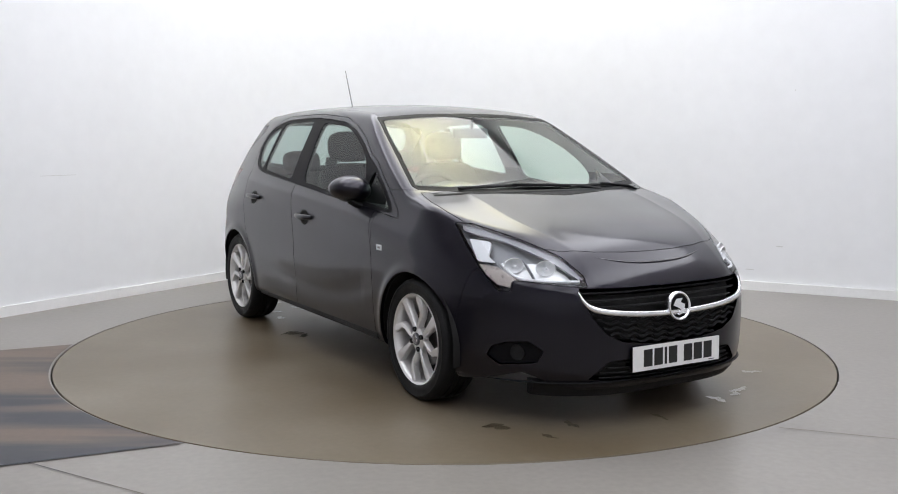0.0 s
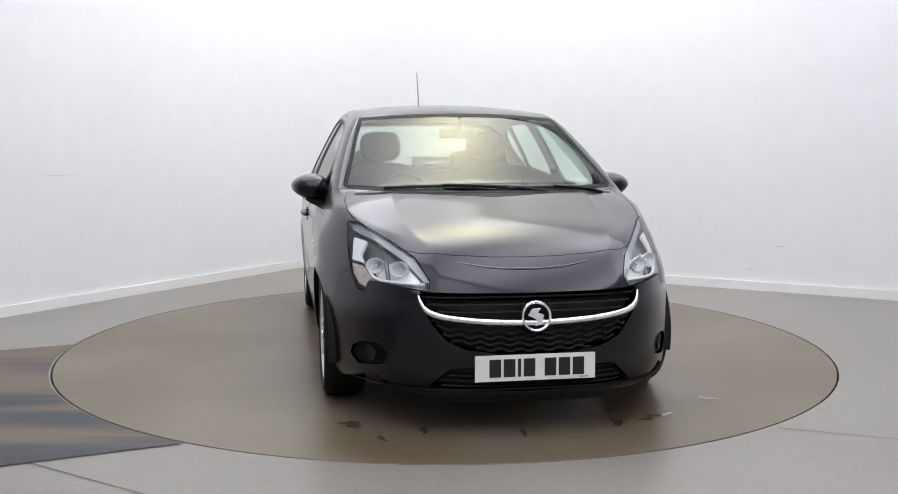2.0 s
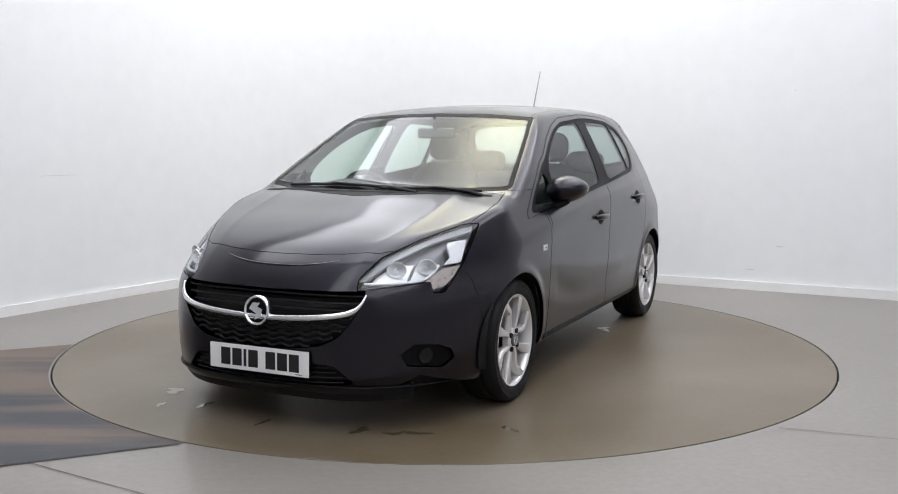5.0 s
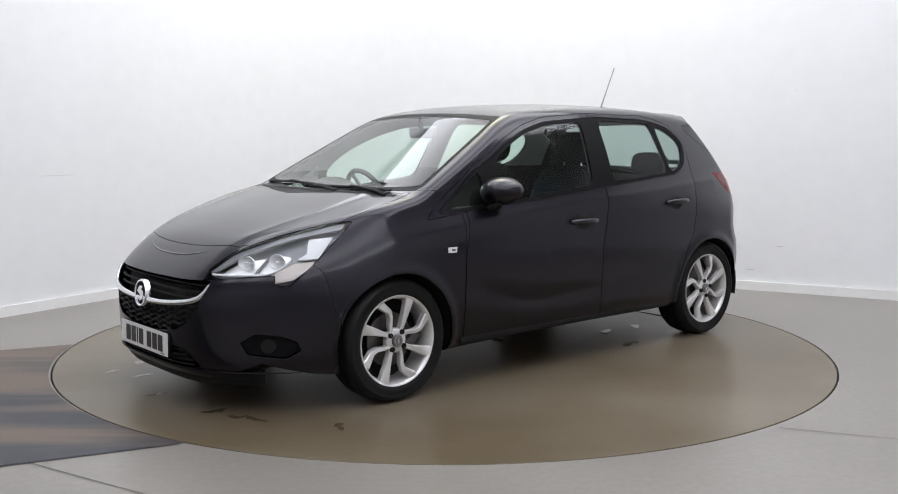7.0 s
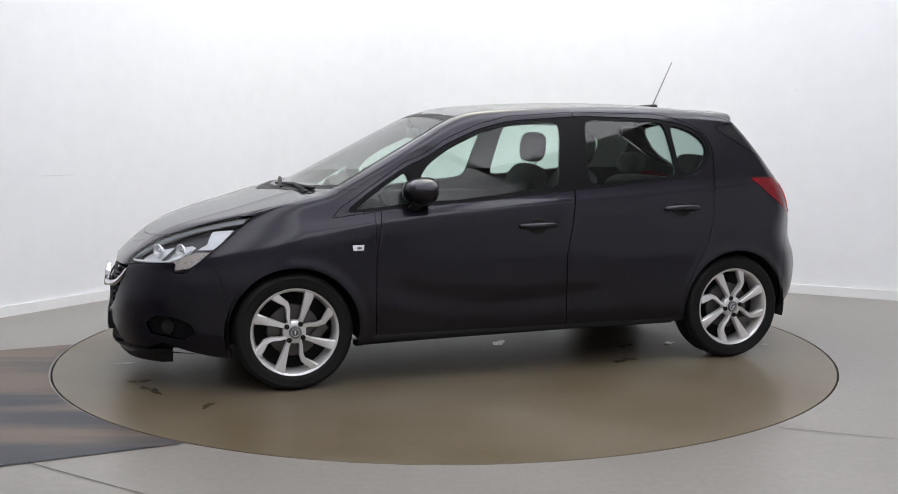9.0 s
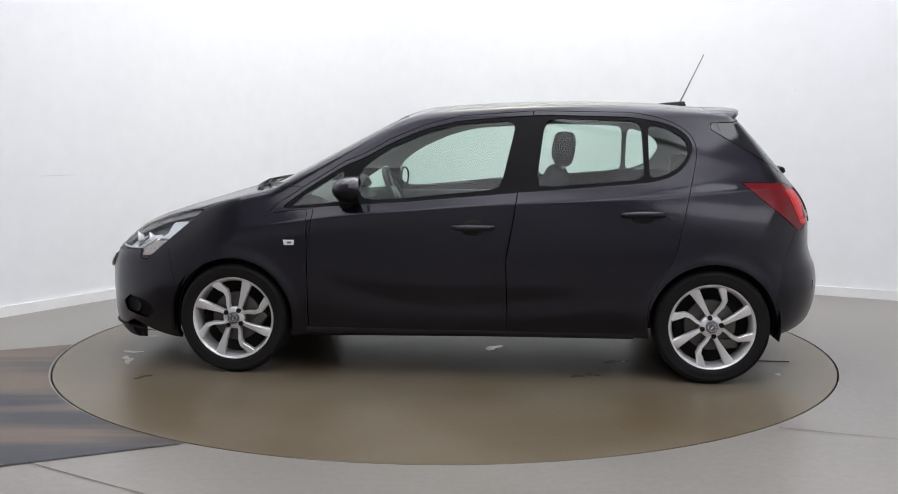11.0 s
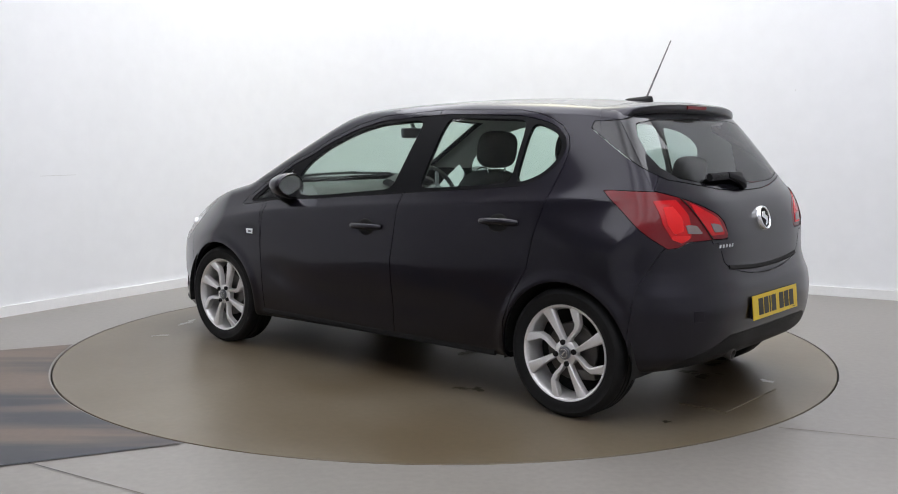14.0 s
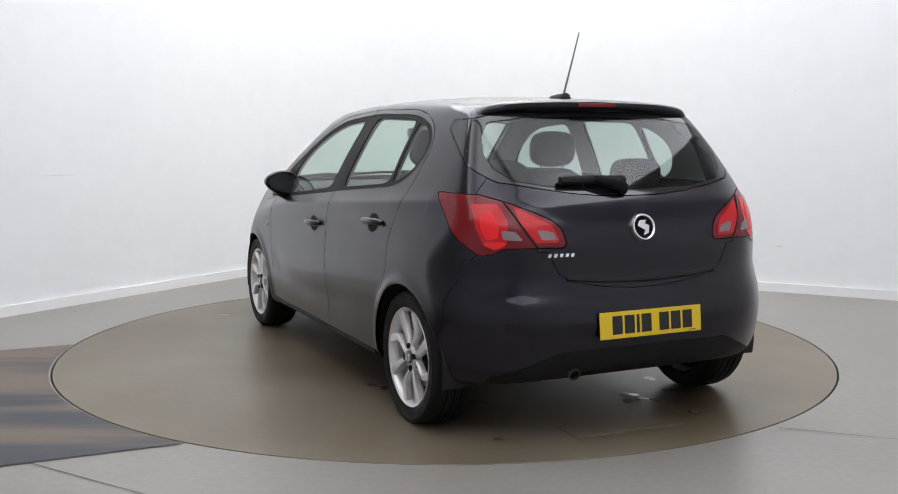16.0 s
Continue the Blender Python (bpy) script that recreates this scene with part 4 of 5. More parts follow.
# ---- wheels ----
def wheel_meshes():
    """The wheel about its axle z, outer face up at z = 0; returned as (name, mesh, label)."""
    R = TYRE_R
    out = []

    def keep(name, bm, m, label="", angle=40):
        ob = part(name, bm, m, None, label, smooth=True, angle=angle)
        out.append(ob)
    bm = bmesh.new()
    lathe(bm, [(0.222, -0.19), (0.25, -0.2), (0.278, -0.195), (R - 0.006, -0.178), (R, -0.155), (R, -0.14), (R - 0.006, -0.138), (R - 0.006, -0.132), (R, -0.13), (R, -0.105), (R - 0.006, -0.103),
               (R - 0.006, -0.097), (R, -0.095), (R, -0.07), (R - 0.006, -0.068), (R - 0.006, -0.062), (R, -0.06), (R, -0.04), (R - 0.005, -0.018), (0.283, -0.004), (0.270, 0.001), (0.266, -0.001), (0.25, 0.001),
               (0.236, -0.002), (0.226, -0.006), (0.218, -0.012), (0.214, -0.03)], 72)
    keep("tyre", bm, RUBBER, "black road tyre")
    bm = bmesh.new()
    lathe(bm, [(0.214, -0.19), (0.205, -0.15), (0.196, -0.06), (0.203, -0.03), (0.209, -0.012), (0.214, -0.007), (0.2195, -0.005), (0.2215, -0.009), (0.2205, -0.014)], 72)
    keep("rim", bm, ALLOY, "silver alloy rim")
    bm = bmesh.new()
    lathe(bm, [(0.02, -0.075), (0.128, -0.075), (0.132, -0.079), (0.132, -0.095), (0.02, -0.095)], 48)
    box(bm, (0.10, 0.05, 0.06), Matrix.Translation((0.08, -0.10, -0.08)), 0.008)
    keep("brake_disc", bm, ALLOY_DARK, "dull steel brake disc")
    # black disc across the rim stands for the shade behind the spokes
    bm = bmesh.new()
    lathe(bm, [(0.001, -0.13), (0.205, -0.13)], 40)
    keep("wheel_back", bm, GAP_SHADE)

    def pol(r, deg):
        return Vector((r * math.sin(radians(deg)), r * math.cos(radians(deg)), 0))

    def blade(points, widths, heights, thick):
        bm = bmesh.new()
        rows = []
        n = len(points)
        for i, (p, w, h) in enumerate(zip(points, widths, heights)):
            d = (points[min(i + 1, n - 1)] - points[max(i - 1, 0)]).normalized()
            s = Vector((d.y, -d.x, 0)) * w
            c = p + Vector((0, 0, h))
            rows.append([bm.verts.new(c + s * k + Vector((0, 0, z))) for k, z in ((-1, -thick), (-1, -0.004), (-0.72, 0), (0.72, -0.003), (1, -0.009), (1, -thick))])
        for a, b in zip(rows, rows[1:]):
            for k in range(6):
                j = (k + 1) % 6
                bm.faces.new((a[k], a[j], b[j], b[k]))
        bm.faces.new(rows[0][::-1])
        bm.faces.new(rows[-1])
        return bm
    for q in range(4):
        a = 90 * q - 20
        keep("spoke", blade([pol(0.035, a + 14), pol(0.08, a + 5), pol(0.13, a + 1), pol(0.18, a - 1), pol(0.212, a - 2)], (0.011, 0.012, 0.017, 0.023, 0.028), (-0.018, -0.015, -0.011, -0.009, -0.008), 0.032), ALLOY, "broad alloy spoke", 35)
        keep("hooked_spoke", blade([pol(0.035, a + 34), pol(0.075, a + 42), pol(0.118, a + 51), pol(0.150, a + 50), pol(0.182, a + 42), pol(0.212, a + 38)], (0.010, 0.009, 0.011, 0.014, 0.018, 0.023), (-0.018, -0.016, -0.014, -0.012, -0.010, -0.008), 0.032), ALLOY, "hooked alloy spoke", 35)
    bm = bmesh.new()
    lathe(bm, [(0.060, -0.05), (0.058, -0.024), (0.052, -0.019), (0.034, -0.016), (0.032, -0.020), (0.001, -0.020)], 40)
    keep("hub", bm, ALLOY, "alloy hub")
    bm = bmesh.new()
    lathe(bm, [(0.0295, -0.018), (0.029, -0.009), (0.026, -0.006), (0.001, -0.005)], 32)
    keep("centre_cap", bm, LAMP_IN, "grey centre cap")
    bm = bmesh.new()
    lathe(bm, [(0.018, -0.006), (0.0185, -0.0025), (0.021, -0.0025), (0.0215, -0.006)], 24)
    box(bm, (0.022, 0.007, 0.003), Matrix.Translation((0, 0, -0.004)) @ Matrix.Rotation(0.8, 4, "Z"))
    keep("cap_emblem", bm, CHROME)
    for q in range(4):
        bm = bmesh.new()
        p = pol(0.049, 90 * q - 8)
        lathe(bm, [(0.0125, -0.020), (0.0125, -0.010), (0.0105, -0.0095), (0.009, -0.014), (0.001, -0.014)], 14, Matrix.Translation(p))
        lathe(bm, [(0.0065, -0.015), (0.0065, -0.0115), (0.005, -0.0105), (0.001, -0.0105)], 6, Matrix.Translation(p))
        keep("wheel_bolt", bm, DARK, "dark wheel bolt in its well")
    return out


def wheels(car):
    pieces = wheel_meshes()
    first = True
    for x in (AXLE, -AXLE):
        for sg in (1, -1):
            w = new("wheel")
            w.parent = car
            spin = {(AXLE, 1): 46, (-AXLE, 1): 5, (AXLE, -1): 12, (-AXLE, -1): 30}[(x, sg)]
            w.matrix_local = Matrix.Translation((x, sg * 0.848, HUB_Z)) @ Matrix.Rotation(radians(-90 * sg), 4, "X") @ Matrix.Rotation(radians(spin + (180 if sg > 0 else 0)), 4, "Z")
            w["label"] = "alloy wheel with black tyre"
            for o in pieces:
                c = o if first else o.copy()
                if not first:
                    scene.collection.objects.link(c)
                c.parent = w
            first = False
            # liner of the wheel arch
            bm = bmesh.new()
            a0 = [(x + 0.345 * math.cos(radians(t)), HUB_Z + 0.345 * math.sin(radians(t))) for t in range(-12, 193, 6)]
            o = [bm.verts.new((px, sg * 0.835, pz)) for px, pz in a0]
            i = [bm.verts.new((px, sg * 0.46, pz)) for px, pz in a0]
            for k in range(len(a0) - 1):
                bm.faces.new((o[k], o[k + 1], i[k + 1], i[k]))
            bm.faces.new(i)
            part("arch_liner", bm, DARK, car, "black wheel arch liner", smooth=True, angle=60)


# ---- small outside parts ----
def facing(p, n, up=(0, 0, 1)):
    """A frame at p: z along n, y as near to up as it can be."""
    z = Vector(n).normalized()
    x = Vector(up).cross(z).normalized()
    y = z.cross(x)
    return Matrix.Translation(p) @ Matrix((x, y, z)).transposed().to_4x4()


def emblem(parent, m, r):
    t = new("badge")
    t.parent = parent
    t.matrix_local = m
    t["label"] = "round chrome badge"
    bm = bmesh.new()
    lathe(bm, [(r * 0.80, 0.002), (r * 0.80, 0.010), (r * 0.86, 0.014), (r * 0.94, 0.014), (r, 0.008), (r, -0.012)], 48)
    part("ring", bm, CHROME, t, smooth=True)
    bm = bmesh.new()
    lathe(bm, [(r * 0.82, 0.003), (0.001, 0.006)], 40)
    part("disc", bm, TRIM, t, smooth=True)
    bm = bmesh.new()
    prism(bm, [(x * r, y * r) for x, y in ((-0.58, 0.08), (-0.30, 0.50), (0.30, 0.52), (0.05, 0.24), (0.48, 0.10), (0.34, -0.46), (-0.12, -0.62), (0.06, -0.22), (-0.26, -0.06))], 0.004, 0.012, bevel=0.001)
    part("emblem", bm, CHROME, t)


def number_plate(car, m, material, label):
    t = new("number_plate")
    t.parent = car
    t.matrix_local = m
    t["label"] = label
    bm = bmesh.new()
    box(bm, (0.50, 0.10, 0.06), Matrix.Translation((0, 0, -0.033)), 0.012)
    part("plinth", bm, PAINT, t, "dark plate mount")
    bm = bmesh.new()
    box(bm, (0.52, 0.111, 0.004), Matrix.Identity(4), 0.0012)
    part("plate", bm, material, t)
    x = -0.199
    for k, w in enumerate((0.050, 0.050, 0.014, 0.050, 0.0, 0.050, 0.050, 0.050)):
        if w:
            bm = bmesh.new()
            box(bm, (w, 0.076, 0.0012), Matrix.Translation((x + w / 2, 0, 0.0026)))
            part("bar", bm, INK, t)
            x += w + 0.011
        else:
            x += 0.03
    bm = bmesh.new()
    box(bm, (0.036, 0.003, 0.0008), Matrix.Translation((0.21, -0.047, 0.0024)))
    part("maker_mark", bm, INK, t)


def mirror(car, sg):
    t = new("door_mirror")
    t.parent = car
    t["label"] = "dark body-coloured door mirror on a black foot"
    bm = bmesh.new()
    rings = []
    seg = 24
    # rings from the glass side (rear) to the nose, egg-shaped across
    for dx, s in [(-0.058, 0.93), (-0.052, 1.0), (-0.025, 1.0), (0.01, 0.95), (0.04, 0.83), (0.062, 0.66), (0.078, 0.44), (0.086, 0.2), (0.088, 0.02)]:
        ring = []
        for k in range(seg):
            a = 2 * math.pi * k / seg
            yy, zz = math.cos(a), math.sin(a)
            wy = 0.108 * (1 if yy > 0 else 0.98)
            wz = 0.072 * (1 - 0.18 * yy)
            ring.append(bm.verts.new((0.617 + dx - 0.02 * s * yy * 0.6, sg * (0.865 + wy * s * yy), 0.988 + wz * s * zz + 0.006 * yy)))
        rings.append(ring)
    for a, b in zip(rings, rings[1:]):
        for k in range(seg):
            j = (k + 1) % seg
            bm.faces.new((a[k], a[j], b[j], b[k]))
    bm.faces.new(rings[-1])
    part("mirror_cap", bm, PAINT, t, smooth=True, angle=60)
    bm = bmesh.new()
    vs = [bm.verts.new((0.566 - 0.02 * math.cos(2 * math.pi * k / seg) * 0.55, sg * (0.865 + 0.094 * math.cos(2 * math.pi * k / seg)), 0.988 + 0.058 * (1 - 0.18 * math.cos(2 * math.pi * k / seg)) * math.sin(2 * math.pi * k / seg) + 0.006 * math.cos(2 * math.pi * k / seg))) for k in range(seg)]
    bm.faces.new(vs)
    part("mirror_glass", bm, mat_mirror, t, "silvered mirror glass")
    bm = bmesh.new()
    tube(bm, [(0.625, sg * 0.885, 0.935), (0.632, sg * 0.85, 0.912), (0.64, sg * 0.81, 0.896), (0.645, sg * 0.765, 0.888)], 0.042, 10, 0.55, up=(0, 0, 1), taper=[0.9, 0.85, 0.95, 1.1])
    part("mirror_foot", bm, PLASTIC, t, "black plastic mirror foot", smooth=True)
    p = on_side(0.60, 0.98, sg)
    bm = bmesh.new()
    pts = [(0.575, 0.94), (0.66, 0.935), (0.66, 1.08), (0.61, 1.05)]
    vs = []
    for x, z in pts:
        q = on_side(x, z, sg)
        vs.append(bm.verts.new(q + normal_at(q) * 0.003))
    f = bm.faces.new(vs)
    bmesh.ops.solidify(bm, geom=[f], thickness=0.006)
    part("sail_panel", bm, PLASTIC, t, "black corner sail panel")


def door_handle(door, x, z, sg):
    t = new("door_handle")
    t.parent = door
    t["label"] = "dark door handle over a black disc standing for its shaded scoop"
    p = on_side(x, z, sg)
    n = normal_at(p)
    # flat black disc laid on the skin stands for the shaded scoop
    bm = bmesh.new()
    lathe(bm, [(0.001, 0.0), (0.04, 0.0005), (0.048, 0.002), (0.052, 0.0005)], 28, facing(p + n * 0.001, n) @ Matrix.Diagonal((1.15, 0.85, 1, 1)))
    part("recess", bm, DARK, t, smooth=True)
    bm = bmesh.new()
    pts = []
    for dx, out in ((0.105, 0.002), (0.085, 0.014), (0.04, 0.024), (-0.04, 0.026), (-0.085, 0.016), (-0.112, 0.003)):
        q = on_side(x + dx, z + 0.004 - 0.01 * dx, sg)
        pts.append(q + normal_at(q) * out)
    pts = catmull(pts, 5)
    tube(bm, pts, 0.0165, 10, 1.0, taper=[0.55 + 0.45 * math.sin(math.pi * i / (len(pts) - 1)) ** 0.5 for i in range(len(pts))])
    part("grip", bm, PAINT, t, smooth=True)


def wiper(parent, a, b, pivot, lift, name="windscreen_wiper", fat=1.0):
    t = new(name)
    t.parent = parent
    t["label"] = "black wiper arm and blade"
    a, b, pivot = Vector(a), Vector(b), Vector(pivot)
    bm = bmesh.new()
    tube(bm, [a.lerp(b, k / 10) + lift * (0.010 + 0.006 * math.sin(math.pi * k / 10)) for k in range(11)], 0.009 * fat, 8, 0.8, up=lift)
    part("blade", bm, PLASTIC, t, smooth=True)
    bm = bmesh.new()
    mid = a.lerp(b, 0.5) + lift * 0.024
    tube(bm, [pivot, pivot.lerp(mid, 0.25) + lift * 0.012, pivot.lerp(mid, 0.6) + lift * 0.008, mid], 0.011 * fat, 8, 0.7, up=lift, taper=[1.3, 1.2, 0.9, 0.7])
    part("arm", bm, TRIM, t, smooth=True)


def details(car):
    by = {}
    for o in car.children:
        by.setdefault(o.name.split(".")[0], []).append(o)
    for k, sg in enumerate((1, -1)):
        mirror(car, sg)
        door_handle(by["front_door"][k], -0.028, 0.795, sg)
        door_handle(by["rear_door"][k], -0.892, 0.865, sg)
        p = on_side(0.938, 0.712, sg)
        n = normal_at(p)
        m = facing(p, n)
        t = new("side_indicator")
        t.parent = car
        t.matrix_local = m
        t["label"] = "clear side indicator"
        bm = bmesh.new()
        prism(bm, [(-0.030, 0.014), (0.030, 0.014), (0.026, -0.014), (-0.026, -0.014)], -0.004, 0.004, bevel=0.002)
        part("lens", bm, DRL, t)
        bm = bmesh.new()
        box(bm, (0.022, 0.010, 0.004), Matrix.Translation((0.004, 0, 0.004)), 0.001)
        part("lamp", bm, LAMP_IN, t)
        # sill strip
        bm = bmesh.new()
        tube(bm, [p + Vector((0, sg * -0.004, 0)) for p in sides_at([(x, 0.245) for x in np.linspace(-0.86, 0.86, 20)], sg)], 0.012, 8, 1.6)
        part("sill_strip", bm, PLASTIC, car, "black plastic sill strip", smooth=True)
    p = on_front(0, 0.517)
    emblem(car, facing(p + Vector((0.008, 0, 0.003)), (1, 0, 0.12)), 0.066)
    p = on_rear(0, 0.885)
    emblem(car, facing(p + normal_at(p) * 0.006, normal_at(p)), 0.058)
    number_plate(car, facing((2.150, 0, 0.305), (1, 0, 0.02)), PLATE_W, "white front number plate with black bars")
    number_plate(car, facing((-1.884, 0, 0.495), (-1, 0, 0.10)), PLATE_Y, "yellow rear number plate with black bars")
    # model lettering as plain chrome bars
    t = new("model_badge")
    t.parent = car
    t["label"] = "small chrome lettering bars"
    for k in range(5):
        p = on_rear(0.455 - 0.0255 * k, 0.788)
        n = normal_at(p)
        bm = bmesh.new()
        prism(bm, [(-0.009, -0.007), (0.005, -0.007), (0.009, 0.007), (-0.005, 0.007)], 0, 0.004, facing(p, n))
        part("bar", bm, CHROME, t)
    # antenna
    t = new("antenna")
    t.parent = car
    t["label"] = "black roof antenna with a raked whip"
    bm = bmesh.new()
    c = on_top(-1.13, 0)
    prof = [(0.075, 0.006, 0.010), (0.05, 0.018, 0.016), (0.0, 0.025, 0.024), (-0.05, 0.028, 0.032), (-0.072, 0.024, 0.034), (-0.08, 0.010, 0.018)]
    rings = []
    for dx, w, h in prof:
        base = on_top(-1.13 + dx, 0).z - 0.004
        rings.append([bm.verts.new((-1.13 + dx, w * math.cos(math.pi * k / 8), base + h * math.sin(math.pi * k / 8))) for k in range(9)])
    for a, b in zip(rings, rings[1:]):
        for k in range(8):
            bm.faces.new((a[k], a[k + 1], b[k + 1], b[k]))
    bm.faces.new(rings[0])
    bm.faces.new(rings[-1])
    part("base", bm, PLASTIC, t, smooth=True, angle=60)
    bm = bmesh.new()
    tube(bm, [(-1.178, 0, c.z + 0.022), (-1.305, 0.004, 1.739)], 0.0042, 8, taper=[1.2, 0.7])
    part("whip", bm, WHIP, t, smooth=True)
    # wipers at the foot of the screen
    up = Vector((0.45, 0, 0.89))

    def foot(y, dx=0.0):
        x = 1.235 - 0.30 * y * y + dx
        return Vector((x, y, on_top(x, y).z))
    wiper(car, foot(-0.52, -0.03), foot(0.06, -0.03), foot(0.30, 0.03), up)
    wiper(car, foot(0.10, 0.0), foot(0.60, -0.02), foot(0.62, 0.04), up)
    # cowl panel between bonnet and screen
    bm = bmesh.new()
    tube(bm, [foot(y, 0.02) + Vector((0, 0, -0.012)) for y in np.linspace(-0.66, 0.66, 25)], 0.03, 8, 0.5)
    part("cowl", bm, PLASTIC, car, "black plastic cowl", smooth=True)
    # roof spoiler with its brake lamp
    key = (0.0, 0.5, 0.8, 0.92, 1.0)
    sy, sx, sz, rx = (spline(key, v) for v in ((0, 0.325, 0.515, 0.578, 0.632), (-1.452, -1.44, -1.405, -1.368, -1.318), (1.414, 1.406, 1.384, 1.343, 1.277), (-1.262, -1.26, -1.25, -1.262, -1.30)))
    bm = bmesh.new()
    rows = []
    for q in np.linspace(-1, 1, 57):
        f, g = abs(q), 1 if q > 0 else -1
        y, xt, zt, xr = g * float(sy(f)), float(sx(f)), float(sz(f)), float(rx(f))
        root = on_top(xr, y)
        k = 1 - 0.7 * max(0.0, (f - 0.8) / 0.2)
        pts = [(xr, y, root.z + 0.0015)]
        for u in (0.35, 0.7, 0.92):
            pts.append((xr + (xt - xr) * u, y, root.z + (zt + 0.012 * k - root.z) * u + 0.006 * k * math.sin(math.pi * u)))
        pts += [(xt, y, zt + 0.006 * k), (xt - 0.002, y, zt - 0.008 * k), (xt + 0.010, y, zt - 0.028 * k), (xt + 0.05, y * 0.995, zt - 0.036 * k)]
        rows.append([bm.verts.new(p) for p in pts])
    for a, b in zip(rows, rows[1:]):
        for k in range(len(a) - 1):
            bm.faces.new((a[k], b[k], b[k + 1], a[k + 1]))
    sp = part("roof_spoiler", bm, PAINT, by["tailgate"][0], "body-coloured roof spoiler", smooth=True, angle=50)
    bm = bmesh.new()
    box(bm, (0.010, 0.20, 0.018), Matrix.Translation((-1.452, 0, 1.405)), 0.003)
    part("brake_light", bm, RED_DARK, sp, "dark red high brake light")
    # rear wiper
    b = Vector((-0.9, 0, 0.43)).normalized()
    pts = [on_rear(y, 1.075) + b * 0.012 for y in (0.02, 0.34)]
    wiper(by["tailgate"][0], pts[0], pts[1], on_rear(0.03, 1.04) + b * 0.01, b, "rear_wiper", 2.1)
    # tailgate grip edge: black bar put in for the shade of its recess
    bm = bmesh.new()
    tube(bm, [p + Vector((0.012, 0, 0)) for p in rears_at([(y, 0.668 + 0.02 * (y / 0.36) ** 2) for y in np.linspace(-0.38, 0.38, 21)])], 0.02, 8, 0.7)
    part("grip_recess", bm, GAP_SHADE, by["tailgate"][0], smooth=True)
    # crease under the bonnet edge
    bm = bmesh.new()
    pts = []
    for y in np.linspace(-0.335, 0.335, 31):
        pts.append((y, 0.703 + 0.038 * (abs(y) / 0.335) ** 2.4))
    pts = sunk(fronts_at(pts), 0.004)
    tube(bm, pts, 0.009, 8, 0.8, taper=[0.3 + 0.7 * math.sin(math.pi * i / 30) ** 0.5 for i in range(31)])
    part("nose_crease", bm, PAINT, by["front_bumper"][0], smooth=True)
    # exhaust
    bm = bmesh.new()
    lathe(bm, [(0.020, -0.16), (0.026, -0.16), (0.026, 0.0), (0.022, 0.0), (0.021, -0.1)], 24, facing((-1.835, 0.345, 0.292), (-1, 0, -0.2)))
    part("exhaust_pipe", bm, ALLOY_DARK, car, "dull steel exhaust pipe", smooth=True)
    # underside
    bm = bmesh.new()
    box(bm, (3.3, 0.95, 0.12), Matrix.Translation((0.05, 0, 0.27)), 0.03)
    box(bm, (1.75, 1.55, 0.08), Matrix.Translation((0.0, 0, 0.26)), 0.02)
    box(bm, (0.5, 1.1, 0.10), Matrix.Translation((1.72, 0, 0.24)), 0.03)
    part("underbody", bm, DARK, car, "dark underbody")
    # towing-eye cover
    bm = bmesh.new()
    p = on_rear(0.63, 0.50)
    box(bm, (0.05, 0.05, 0.003), facing(p, normal_at(p)), 0.001)
    part("tow_cover", bm, PAINT, car)


# ---- cabin ----
def puff(bm, size, m, e=0.5):
    """A stuffed cushion: a box with every edge and face rounded out."""
    nu, nv = 28, 16
    pw = lambda v: math.copysign(abs(v) ** e, v)
    rows = []
    for j in range(1, nv):
        b = math.pi * (j / nv - 0.5)
        rows.append([bm.verts.new(m @ Vector((size[0] / 2 * pw(math.cos(b)) * pw(math.cos(a)), size[1] / 2 * pw(math.cos(b)) * pw(math.sin(a)), size[2] / 2 * pw(math.sin(b)))))
                     for a in (2 * math.pi * i / nu for i in range(nu))])
    for p, q in zip(rows, rows[1:]):
        for i in range(nu):
            j = (i + 1) % nu
            bm.faces.new((p[i], p[j], q[j], q[i]))
    bm.faces.new(rows[0][::-1])
    bm.faces.new(rows[-1])


def seat(car, x, y, z, name, w=0.50, back=0.62, rake=20, head=True):
    t = new(name)
    t.parent = car
    t["label"] = "charcoal fabric car seat with headrest"
    bm = bmesh.new()
    puff(bm, (0.52, w, 0.18), Matrix.Translation((x + 0.18, y, z)))
    part("cushion", bm, SEAT, t, smooth=True, angle=80)
    bm = bmesh.new()
    r = Matrix.Translation((x - 0.06, y, z)) @ Matrix.Rotation(radians(-rake), 4, "Y")
    puff(bm, (0.17, w * 0.96, back), r @ Matrix.Translation((0, 0, back / 2)))
    part("backrest", bm, SEAT, t, smooth=True, angle=80)
    if head:
        top = r @ Vector((0, 0, back))
        bm = bmesh.new()
        puff(bm, (0.12, 0.27, 0.195), Matrix.Translation((top.x - 0.01, y, top.z + 0.115)) @ Matrix.Rotation(radians(-8), 4, "Y"), 0.65)
        part("headrest", bm, SEAT, t, smooth=True, angle=80)
        for dy in (-0.07, 0.07):
            bm = bmesh.new()
            tube(bm, [(top.x, y + dy, top.z - 0.03), (top.x - 0.01, y + dy, top.z + 0.06)], 0.006, 8)
            part("headrest_post", bm, CHROME, t)


